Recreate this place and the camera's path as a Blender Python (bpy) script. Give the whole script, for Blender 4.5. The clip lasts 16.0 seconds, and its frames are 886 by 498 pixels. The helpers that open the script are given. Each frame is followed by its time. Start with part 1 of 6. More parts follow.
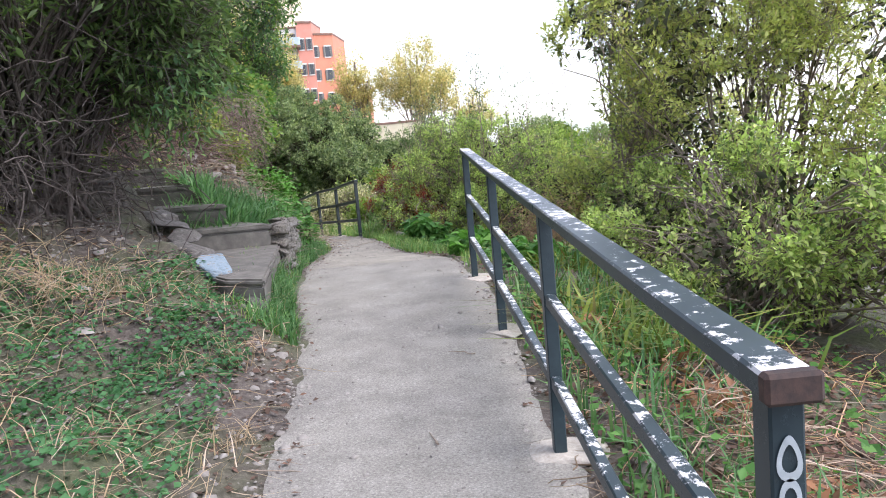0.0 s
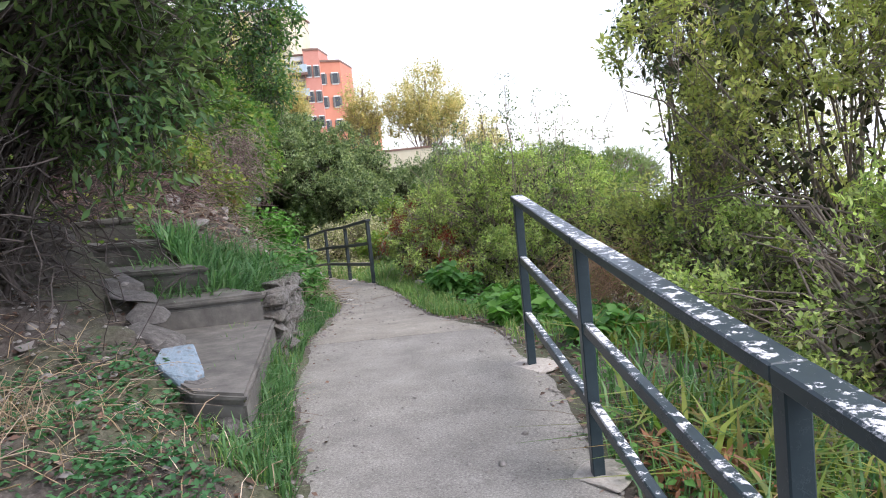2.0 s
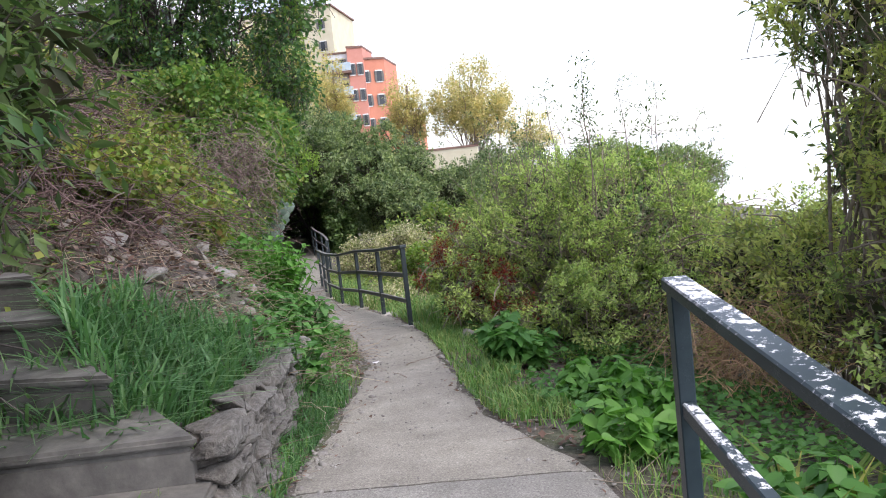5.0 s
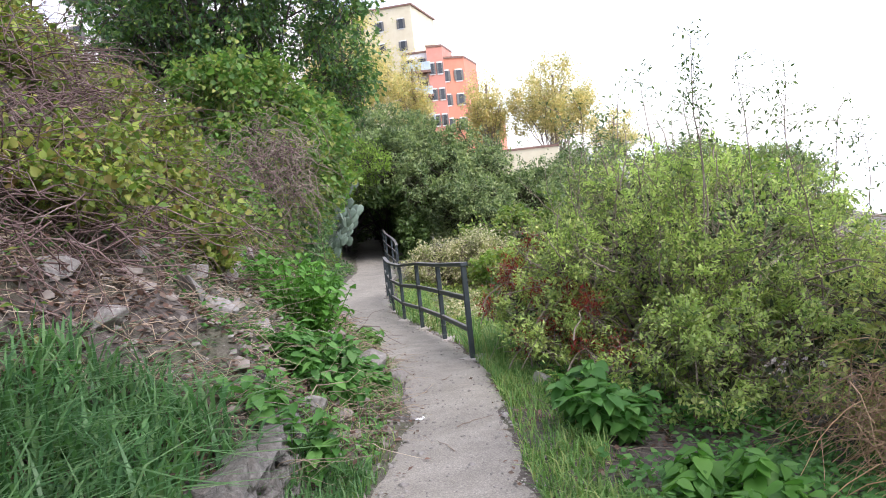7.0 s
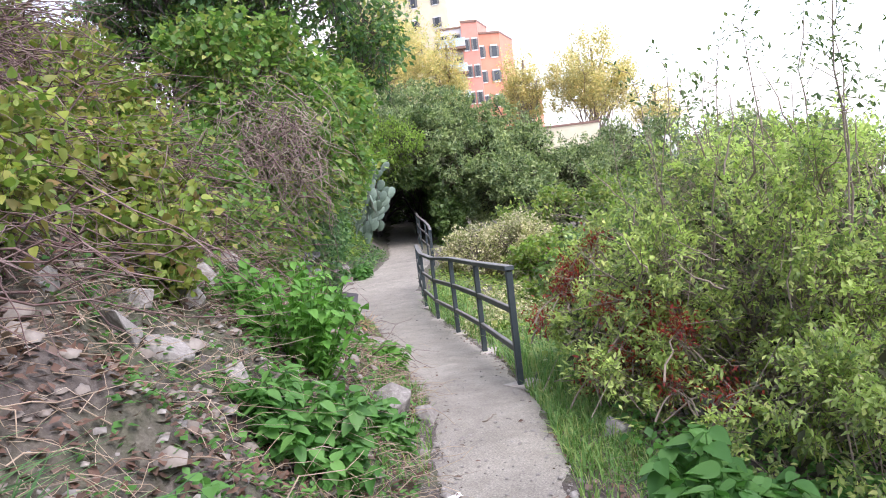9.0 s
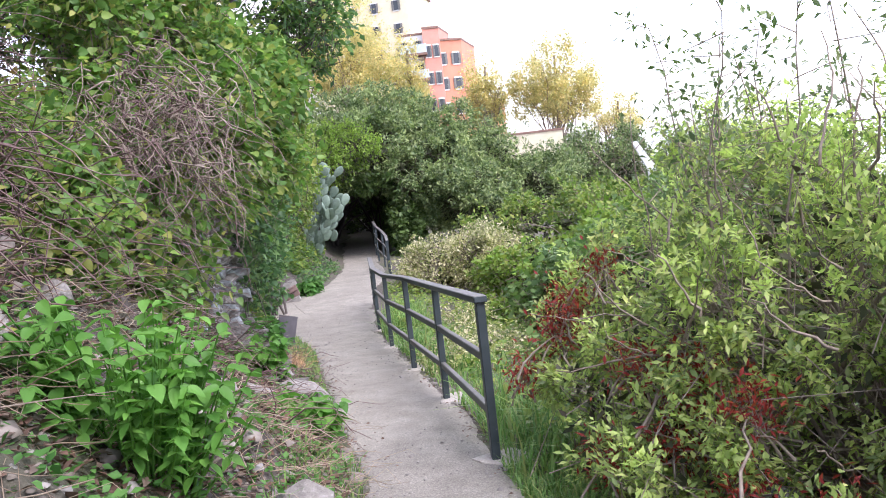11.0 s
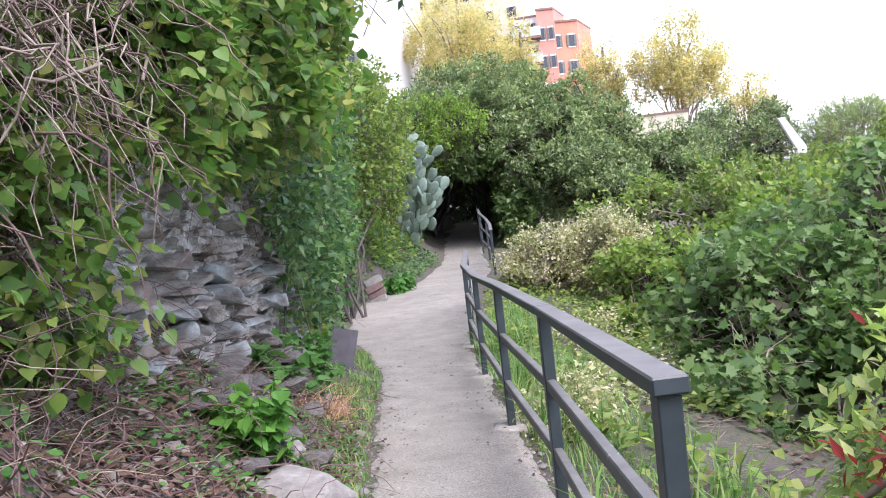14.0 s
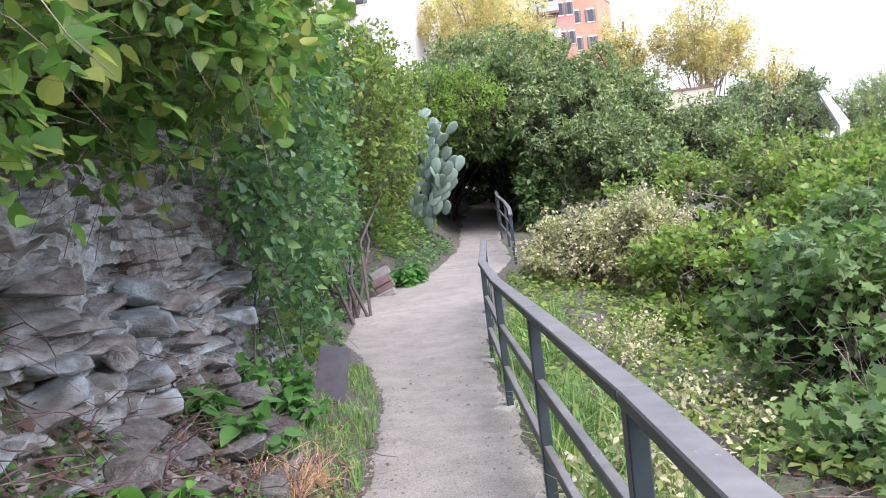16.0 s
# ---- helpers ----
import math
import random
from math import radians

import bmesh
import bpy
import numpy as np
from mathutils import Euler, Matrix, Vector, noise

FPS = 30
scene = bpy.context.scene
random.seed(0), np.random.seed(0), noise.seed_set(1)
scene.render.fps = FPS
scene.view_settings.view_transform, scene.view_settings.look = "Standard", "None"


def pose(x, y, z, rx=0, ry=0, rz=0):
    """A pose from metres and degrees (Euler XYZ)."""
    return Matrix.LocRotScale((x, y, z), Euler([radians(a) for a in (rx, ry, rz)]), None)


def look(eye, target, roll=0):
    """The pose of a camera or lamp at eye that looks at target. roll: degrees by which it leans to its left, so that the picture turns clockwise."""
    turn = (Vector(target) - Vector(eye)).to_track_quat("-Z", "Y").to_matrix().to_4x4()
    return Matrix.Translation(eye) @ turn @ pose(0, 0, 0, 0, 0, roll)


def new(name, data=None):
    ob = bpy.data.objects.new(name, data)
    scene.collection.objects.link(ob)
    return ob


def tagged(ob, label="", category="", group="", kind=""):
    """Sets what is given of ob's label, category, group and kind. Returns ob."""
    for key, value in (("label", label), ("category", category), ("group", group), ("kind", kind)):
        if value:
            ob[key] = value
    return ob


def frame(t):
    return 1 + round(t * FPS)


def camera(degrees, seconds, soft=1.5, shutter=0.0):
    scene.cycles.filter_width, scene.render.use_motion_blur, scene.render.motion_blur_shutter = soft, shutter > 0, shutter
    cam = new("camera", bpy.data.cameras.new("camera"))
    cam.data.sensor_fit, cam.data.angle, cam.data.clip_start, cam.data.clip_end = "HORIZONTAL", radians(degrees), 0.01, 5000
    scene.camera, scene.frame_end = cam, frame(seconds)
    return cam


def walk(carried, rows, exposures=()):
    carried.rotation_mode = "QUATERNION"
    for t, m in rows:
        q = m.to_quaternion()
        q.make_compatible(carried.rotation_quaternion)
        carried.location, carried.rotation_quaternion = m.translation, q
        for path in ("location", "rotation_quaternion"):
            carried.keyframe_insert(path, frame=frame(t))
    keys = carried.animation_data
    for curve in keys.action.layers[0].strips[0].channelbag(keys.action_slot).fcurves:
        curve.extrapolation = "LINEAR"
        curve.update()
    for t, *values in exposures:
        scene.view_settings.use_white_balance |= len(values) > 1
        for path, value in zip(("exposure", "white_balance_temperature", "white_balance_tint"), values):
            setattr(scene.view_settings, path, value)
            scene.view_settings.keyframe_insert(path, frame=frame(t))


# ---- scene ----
cam = camera(56.6, 16.0, soft=1.0)
METRES, EYE, TILT, LEAN, TURN = 14.0, 1.26, 0.0, 0.0, 0.1
ROWS = [
    (0.0, 0.0, 0.0, 0.0, -0.7, -7.95, 5.05),
    (0.5, -0.0025, 0.0315, 0.0004, -1.84, -7.8, 4.85),
    (1.0, -0.0077, 0.0599, 0.0015, -1.07, -7.5, 4.78),
    (1.5, -0.0126, 0.0889, 0.0088, -0.26, -6.89, 5.16),
    (2.0, -0.0144, 0.1202, 0.0094, -0.19, -6.19, 5.71),
    (2.5, -0.0148, 0.1511, 0.0088, 0.42, -5.42, 6.36),
    (3.0, -0.0182, 0.1845, 0.0114, -1.38, -5.39, 6.7),
    (3.5, -0.0201, 0.2182, 0.013, -2.07, -6.1, 6.33),
    (4.0, -0.0201, 0.2467, 0.0168, 0.87, -6.11, 6.44),
    (6.5, -0.0201, 0.3937, 0.0214, 5.15, -6.0, 5.93),
    (7.0, -0.019, 0.4215, 0.0203, 8.59, -5.43, 6.12),
    (7.5, -0.0203, 0.4513, 0.0198, 8.81, -6.2, 6.28),
    (8.0, -0.0253, 0.4801, 0.0193, 7.76, -6.56, 6.8),
    (8.5, -0.0302, 0.5085, 0.0205, 9.78, -6.53, 6.59),
    (9.0, -0.0386, 0.5373, 0.0214, 11.05, -6.62, 6.77),
    (9.5, -0.0437, 0.5664, 0.0191, 10.06, -6.32, 6.88),
    (12.0, -0.0663, 0.7343, 0.0055, 8.18, -6.17, 6.23),
    (12.5, -0.0699, 0.7684, 0.0006, 9.09, -5.61, 6.0),
    (13.0, -0.0768, 0.8038, -0.005, 10.14, -5.85, 6.69),
    (13.5, -0.0827, 0.8395, -0.0081, 12.82, -6.13, 6.68),
    (14.0, -0.0927, 0.8733, -0.0111, 16.24, -6.06, 6.75),
    (14.5, -0.1004, 0.905, -0.0128, 16.83, -6.15, 6.64),
    (15.0, -0.1071, 0.9329, -0.0145, 18.12, -7.39, 6.38),
    (15.5, -0.1172, 0.9565, -0.0132, 18.59, -8.54, 6.87),
    (16.0, -0.1238, 0.9838, -0.0138, 17.34, -7.32, 7.06),
]
walk(cam, [(t, pose(0, 0, EYE, TILT, LEAN, TURN) @ pose(METRES * x, METRES * y, METRES * z, 90 + pitch, roll, yaw)) for t, x, y, z, yaw, pitch, roll in ROWS], exposures=[(0, 1.52, 6080, 19), (1, 1.43, 6080, 19), (2.5, 1.22, 6080, 19), (4, 1.2, 6080, 19), (6.5, 1.44, 6080, 20), (9, 1.79, 6020, 23), (12, 1.83, 5900, 25), (16, 1.86, 5860, 24)])

# ---- world, sun, exposure ----
world = bpy.data.worlds.new("World")
scene.world = world
world.use_nodes = True
wn, wl = world.node_tree.nodes, world.node_tree.links
sky = wn.new("ShaderNodeTexSky")
sky.sky_type = "NISHITA"
sky.sun_disc = False
sky.sun_elevation = radians(56)
sky.sun_rotation = radians(119)
sky.dust_density = 1.0
sky.air_density = 1.0
hsv = wn.new("ShaderNodeHueSaturation")
hsv.inputs["Saturation"].default_value = 0.4
wl.new(sky.outputs["Color"], hsv.inputs["Color"])
wl.new(hsv.outputs["Color"], wn["Background"].inputs["Color"])
wn["Background"].inputs["Strength"].default_value = 0.15
sun = new("sun", bpy.data.lights.new("sun", "SUN"))
sun.data.energy = 1.3
sun.data.angle = radians(40)
sun.data.color = (1.0, 0.95, 0.86)
sun.matrix_world = look((16, -9, 27), (0, 0, 0))


# ---- materials ----
def material(name):
    m = bpy.data.materials.new(name)
    m.use_nodes = True
    return m, m.node_tree.nodes, m.node_tree.links, m.node_tree.nodes["Principled BSDF"]


def ramp_node(nodes, stops):
    r = nodes.new("ShaderNodeValToRGB")
    e = r.color_ramp.elements
    while len(e) < len(stops):
        e.new(0.5)
    for el, (p, c) in zip(e, stops):
        el.position, el.color = p, (*c, 1)
    return r


def noise_node(nodes, links, scale, detail=6, rough=0.6, coord="Object", stretch=None):
    tc = nodes.new("ShaderNodeTexCoord")
    n = nodes.new("ShaderNodeTexNoise")
    n.inputs["Scale"].default_value = scale
    n.inputs["Detail"].default_value = detail
    n.inputs["Roughness"].default_value = rough
    if stretch:
        mp = nodes.new("ShaderNodeMapping")
        mp.inputs["Scale"].default_value = stretch
        links.new(tc.outputs[coord], mp.inputs["Vector"])
        links.new(mp.outputs[0], n.inputs["Vector"])
    else:
        links.new(tc.outputs[coord], n.inputs["Vector"])
    return n


def mix_node(nodes, links, fac, a, b, blend="MIX"):
    m = nodes.new("ShaderNodeMix")
    m.data_type = "RGBA"
    m.blend_type = blend
    for sock, v in ((m.inputs[0], fac), (m.inputs[6], a), (m.inputs[7], b)):
        if hasattr(v, "is_output"):
            links.new(v, sock)
        elif isinstance(v, tuple):
            sock.default_value = (*v, 1)
        else:
            sock.default_value = v
    return m.outputs[2]


def bump_node(nodes, links, bsdf, height, strength=0.4, dist=0.02):
    b = nodes.new("ShaderNodeBump")
    b.inputs["Strength"].default_value = strength
    b.inputs["Distance"].default_value = dist
    links.new(height, b.inputs["Height"])
    links.new(b.outputs[0], bsdf.inputs["Normal"])


def surface(name, stops, scale, scale2=None, stops2=None, rough=0.85, bump=0.4, dist=0.02, metal=0.0, stretch=None):
    """Two-scale mottled surface."""
    m, n, l, b = material(name)
    a = noise_node(n, l, scale, 8, 0.65, stretch=stretch)
    r = ramp_node(n, stops)
    l.new(a.outputs["Fac"], r.inputs[0])
    col = r.outputs[0]
    if scale2:
        a2 = noise_node(n, l, scale2, 4, 0.6)
        r2 = ramp_node(n, stops2)
        l.new(a2.outputs["Fac"], r2.inputs[0])
        col = mix_node(n, l, 1.0, col, r2.outputs[0], "MULTIPLY")
    l.new(col, b.inputs["Base Color"])
    b.inputs["Roughness"].default_value = rough
    b.inputs["Metallic"].default_value = metal
    bump_node(n, l, b, a.outputs["Fac"], bump, dist)
    return m


def leafy(name, colours, rough=0.5, through_light=0.35, patch=1.2, blue=1.08, gain=1.0, drift=0.62):
    """Leaf: each leaf takes its own tone; larger patches drift in tone; light passes through."""
    m, n, l, b = material(name)
    geo = n.new("ShaderNodeNewGeometry")
    k = len(colours)
    r = ramp_node(n, [(i / max(1, k - 1), (1.1 * gain * c[0], gain * c[1], gain * blue * c[2])) for i, c in enumerate(colours)])
    l.new(geo.outputs["Random Per Island"], r.inputs[0])
    a = noise_node(n, l, patch, 3, 0.6)
    r2 = ramp_node(n, [(0.3, (drift, drift + 0.04, drift - 0.02)), (0.7, (1.25, 1.2, 1.1))])
    l.new(a.outputs["Fac"], r2.inputs[0])
    col = mix_node(n, l, 1.0, r.outputs[0], r2.outputs[0], "MULTIPLY")
    l.new(col, b.inputs["Base Color"])
    b.inputs["Roughness"].default_value = rough
    b.inputs["Specular IOR Level"].default_value = 0.22
    t = n.new("ShaderNodeBsdfTranslucent")
    warm = mix_node(n, l, 1.0, col, (1.25, 1.5, 0.9), "MULTIPLY")
    l.new(warm, t.inputs["Color"])
    mx = n.new("ShaderNodeMixShader")
    mx.inputs[0].default_value = through_light
    l.new(b.outputs[0], mx.inputs[1])
    l.new(t.outputs[0], mx.inputs[2])
    l.new(mx.outputs[0], n["Material Output"].inputs["Surface"])
    return m


G = dict(
    mastic=leafy("mastic_leaf", [(0.07, 0.12, 0.035), (0.14, 0.2, 0.055), (0.25, 0.32, 0.08), (0.1, 0.15, 0.045), (0.37, 0.42, 0.12), (0.08, 0.11, 0.04)], through_light=0.4, blue=1.4, gain=1.75, patch=3.0, drift=0.5),
    mastic_young=leafy("mastic_shoot_leaf", [(0.2, 0.29, 0.07), (0.3, 0.4, 0.1), (0.36, 0.45, 0.13), (0.24, 0.33, 0.09)], 0.42, through_light=0.45, blue=1.35, gain=1.45, patch=2.5),
    # near-black leaf colour that stands for the shade inside crowns
    inner=leafy("crown_shade_leaf", [(0.03, 0.045, 0.02), (0.05, 0.065, 0.03), (0.06, 0.055, 0.035)], 0.6, through_light=0.1),
    olive=leafy("olive_green_leaf", [(0.16, 0.2, 0.06), (0.24, 0.27, 0.07), (0.33, 0.35, 0.09), (0.13, 0.17, 0.06), (0.3, 0.27, 0.09)], through_light=0.45, blue=1.4, gain=1.75, patch=2.2, drift=0.55),
    olive_young=leafy("olive_shoot_leaf", [(0.27, 0.33, 0.09), (0.36, 0.4, 0.12), (0.42, 0.44, 0.16)], 0.45, through_light=0.45, blue=1.3, gain=1.45),
    dark=leafy("dark_green_leaf", [(0.03, 0.06, 0.022), (0.055, 0.095, 0.03), (0.085, 0.14, 0.045), (0.04, 0.07, 0.028), (0.12, 0.18, 0.06)], 0.38, gain=1.45, patch=2.0),
    dome=leafy("evergreen_leaf", [(0.055, 0.1, 0.04), (0.085, 0.14, 0.055), (0.15, 0.21, 0.09), (0.065, 0.11, 0.045), (0.2, 0.25, 0.12), (0.05, 0.09, 0.04)], 0.4, through_light=0.25, blue=1.1, patch=0.8, gain=1.25),
    dome_young=leafy("evergreen_shoot_leaf", [(0.14, 0.21, 0.08), (0.2, 0.27, 0.11), (0.26, 0.32, 0.15)], 0.38, through_light=0.3, blue=1.1, patch=0.8, gain=1.2),
    lime=leafy("lime_green_leaf", [(0.13, 0.24, 0.035), (0.19, 0.31, 0.05), (0.25, 0.37, 0.07)], 0.45, through_light=0.45, blue=1.2),
    ivy=leafy("ivy_leaf", [(0.08, 0.15, 0.03), (0.12, 0.22, 0.045), (0.19, 0.29, 0.06), (0.27, 0.33, 0.08), (0.1, 0.17, 0.04)], 0.42),
    vine=leafy("vine_leaf", [(0.05, 0.12, 0.025), (0.08, 0.17, 0.035), (0.12, 0.24, 0.045), (0.2, 0.3, 0.06), (0.07, 0.15, 0.03), (0.27, 0.3, 0.07), (0.09, 0.18, 0.04), (0.1, 0.2, 0.04)], 0.4, blue=1.3, gain=1.2, through_light=0.42, patch=2.0, drift=0.5),
    fig=leafy("fig_leaf", [(0.06, 0.13, 0.045), (0.11, 0.2, 0.065), (0.18, 0.29, 0.1), (0.085, 0.165, 0.055)], 0.45, blue=1.05),
    clover=leafy("clover_leaf", [(0.04, 0.13, 0.05), (0.065, 0.18, 0.07), (0.09, 0.23, 0.09), (0.05, 0.15, 0.075)], 0.5, blue=1.1, patch=2.0),
    bright=leafy("bright_green_leaf", [(0.07, 0.2, 0.035), (0.11, 0.28, 0.05), (0.15, 0.34, 0.065)], 0.45),
    nettle=leafy("broad_green_leaf", [(0.06, 0.18, 0.04), (0.1, 0.26, 0.06), (0.14, 0.32, 0.08)], 0.45, blue=1.1, gain=0.9),
    clematis=leafy("clematis_leaf", [(0.22, 0.26, 0.1), (0.5, 0.5, 0.36), (0.62, 0.6, 0.46), (0.3, 0.34, 0.14), (0.16, 0.22, 0.07)], 0.6, blue=1.0),
    yellow=leafy("autumn_leaf", [(0.5, 0.43, 0.17), (0.58, 0.5, 0.24), (0.64, 0.56, 0.3), (0.48, 0.47, 0.22), (0.36, 0.38, 0.16)], 0.6, blue=1.15, through_light=0.45),
    rust=leafy("rusty_stalk", [(0.24, 0.165, 0.1), (0.34, 0.245, 0.16), (0.2, 0.14, 0.1)], 0.7, 0.15, blue=1.0, gain=1.9),
    frond=leafy("rusty_frond", [(0.2, 0.1, 0.06), (0.29, 0.16, 0.09), (0.15, 0.09, 0.06)], 0.7, 0.15, blue=1.0),
    bankvine=leafy("yellowing_vine_leaf", [(0.1, 0.19, 0.035), (0.16, 0.27, 0.045), (0.25, 0.34, 0.06), (0.33, 0.36, 0.08), (0.12, 0.2, 0.04), (0.28, 0.2, 0.07)], 0.45, blue=1.25, patch=1.4, drift=0.4, gain=0.92),
    red=leafy("red_leaf", [(0.2, 0.03, 0.03), (0.32, 0.045, 0.04), (0.25, 0.035, 0.035), (0.5, 0.12, 0.06)], 0.5, blue=1.0, gain=0.9),
    grass=leafy("grass_blade", [(0.07, 0.15, 0.035), (0.1, 0.21, 0.05), (0.15, 0.27, 0.065), (0.24, 0.28, 0.09)], 0.5, gain=1.3, blue=1.3),
    dry=leafy("dry_grass", [(0.4, 0.32, 0.17), (0.52, 0.43, 0.25), (0.34, 0.27, 0.16), (0.6, 0.54, 0.38)], 0.7, 0.25, blue=1.25),
    straw=leafy("grey_straw", [(0.3, 0.25, 0.17), (0.42, 0.36, 0.27), (0.22, 0.17, 0.12), (0.55, 0.5, 0.4)], 0.75, 0.2, blue=1.1),
    litter=leafy("dead_leaf", [(0.11, 0.075, 0.055), (0.16, 0.108, 0.08), (0.21, 0.135, 0.095), (0.09, 0.065, 0.05), (0.27, 0.22, 0.17)], 0.7, 0.1, blue=1.1, gain=0.8),
    tuft=leafy("lush_grass_blade", [(0.045, 0.12, 0.035), (0.07, 0.17, 0.05), (0.1, 0.22, 0.065), (0.15, 0.26, 0.09)], 0.4, gain=1.15, blue=1.4),
    wallivy=leafy("wall_ivy_leaf", [(0.04, 0.1, 0.045), (0.07, 0.15, 0.06), (0.11, 0.2, 0.08), (0.14, 0.24, 0.07)], 0.4, gain=1.2),
    pine=leafy("pine_needle", [(0.1, 0.16, 0.06), (0.16, 0.22, 0.09), (0.22, 0.28, 0.12)], 0.6, blue=1.1, gain=1.5),
)
M_TWIG = surface("twig_bark", [(0.3, (0.16, 0.12, 0.09)), (0.7, (0.34, 0.28, 0.22))], 20, rough=0.9, bump=0.5, dist=0.004)
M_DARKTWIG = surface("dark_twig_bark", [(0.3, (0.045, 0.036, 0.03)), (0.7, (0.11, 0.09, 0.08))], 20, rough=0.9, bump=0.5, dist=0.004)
M_VINETWIG = surface("reddish_bramble_cane", [(0.25, (0.06, 0.034, 0.03)), (0.5, (0.135, 0.082, 0.072)), (0.75, (0.3, 0.23, 0.205))], 6, rough=0.85, bump=0.3, dist=0.003)


def path_concrete(name, tint):
    """Gritty pale concrete: fine aggregate speckle, soft stains, scattered pale grains."""
    m, n, l, b = material(name)
    fine = noise_node(n, l, 90, 6, 0.75)
    r = ramp_node(n, [(0.28, (0.11, 0.102, 0.092)), (0.46, (0.25, 0.238, 0.222)), (0.58, (0.33, 0.315, 0.295)), (0.72, (0.56, 0.54, 0.5))])
    l.new(fine.outputs["Fac"], r.inputs[0])
    mid = noise_node(n, l, 3.2, 8, 0.68)
    r2 = ramp_node(n, [(0.32, (0.74, 0.73, 0.71)), (0.68, (1.12, 1.11, 1.09))])
    l.new(mid.outputs["Fac"], r2.inputs[0])
    big = noise_node(n, l, 0.55, 3, 0.6)
    r3 = ramp_node(n, [(0.35, (0.86, 0.85, 0.85)), (0.65, (1.04, 1.03, 1.01))])
    l.new(big.outputs["Fac"], r3.inputs[0])
    c1 = mix_node(n, l, 1.0, r.outputs[0], r2.outputs[0], "MULTIPLY")
    c2 = mix_node(n, l, 1.0, c1, r3.outputs[0], "MULTIPLY")
    c2 = mix_node(n, l, 1.0, c2, tint, "MULTIPLY")
    l.new(c2, b.inputs["Base Color"])
    b.inputs["Roughness"].default_value = 0.9
    bump_node(n, l, b, fine.outputs["Fac"], 0.5, 0.006)
    return m


M_CONCRETE = path_concrete("worn_concrete", (0.93, 0.94, 0.91))
M_DIRTPATH = path_concrete("trodden_dusty_concrete", (1.02, 1.0, 0.92))
M_STEP = surface("old_step_concrete", [(0.25, (0.07, 0.066, 0.06)), (0.5, (0.135, 0.127, 0.115)), (0.8, (0.23, 0.215, 0.195))], 7,
                 1.6, [(0.3, (0.65, 0.66, 0.62)), (0.7, (1.1, 1.08, 1.04))], 0.9, 0.5, 0.015)
M_ROCK = surface("grey_shale", [(0.2, (0.07, 0.066, 0.06)), (0.42, (0.19, 0.183, 0.17)), (0.58, (0.28, 0.278, 0.265)), (0.8, (0.46, 0.455, 0.44))], 13,
                 1.3, [(0.33, (0.6, 0.5, 0.42)), (0.48, (1.1, 1.06, 1.0)), (0.66, (1.5, 1.56, 1.56))], 0.85, 0.9, 0.03, stretch=(1, 1, 2.0))
M_SLATE = surface("blue_grey_slate", [(0.2, (0.08, 0.08, 0.076)), (0.45, (0.2, 0.212, 0.208)), (0.6, (0.28, 0.308, 0.304)), (0.8, (0.42, 0.44, 0.425))], 3.2,
                  0.9, [(0.35, (0.7, 0.62, 0.54)), (0.5, (1.0, 0.99, 0.97)), (0.7, (1.1, 1.15, 1.15))], 0.85, 0.9, 0.05)
M_SHALEBLOCK = surface("brown_grey_shale_block", [(0.2, (0.09, 0.08, 0.07)), (0.45, (0.22, 0.205, 0.185)), (0.6, (0.31, 0.3, 0.28)), (0.8, (0.46, 0.45, 0.43))], 3.4,
                       0.9, [(0.35, (0.65, 0.57, 0.5)), (0.6, (1.05, 1.03, 1.0))], 0.88, 0.9, 0.05)
M_WALLSTONE = surface("grey_wall_stone", [(0.2, (0.06, 0.056, 0.05)), (0.42, (0.15, 0.142, 0.13)), (0.58, (0.23, 0.22, 0.205)), (0.8, (0.38, 0.365, 0.345))], 9,
                      1.3, [(0.35, (0.55, 0.5, 0.44)), (0.7, (0.95, 0.95, 0.93))], 0.85, 0.9, 0.03)
M_STONE = surface("pale_stone", [(0.25, (0.15, 0.135, 0.12)), (0.55, (0.26, 0.24, 0.215)), (0.8, (0.42, 0.4, 0.37))], 9, rough=0.88, bump=0.6, dist=0.02)
M_BLUESTONE = surface("blue_painted_stone", [(0.3, (0.12, 0.12, 0.115)), (0.42, (0.16, 0.215, 0.255)), (0.54, (0.22, 0.28, 0.33)), (0.64, (0.17, 0.16, 0.145))], 8, rough=0.8, bump=0.5, dist=0.02)


def earth_material():
    m, n, l, b = material("earth_and_weeds")
    fine = noise_node(n, l, 30, 8, 0.7)
    r = ramp_node(n, [(0.25, (0.046, 0.036, 0.03)), (0.5, (0.092, 0.076, 0.064)), (0.75, (0.19, 0.165, 0.142))])
    l.new(fine.outputs["Fac"], r.inputs[0])
    big = noise_node(n, l, 1.1, 5, 0.6)
    r2 = ramp_node(n, [(0.45, (0, 0, 0)), (0.62, (1, 1, 1))])
    l.new(big.outputs["Fac"], r2.inputs[0])
    g = ramp_node(n, [(0.3, (0.05, 0.065, 0.03)), (0.7, (0.13, 0.13, 0.07))])
    l.new(fine.outputs["Fac"], g.inputs[0])
    col = mix_node(n, l, r2.outputs[0], r.outputs[0], g.outputs[0])
    l.new(col, b.inputs["Base Color"])
    b.inputs["Roughness"].default_value = 0.95
    bump_node(n, l, b, fine.outputs["Fac"], 0.7, 0.03)
    return m


M_EARTH = earth_material()


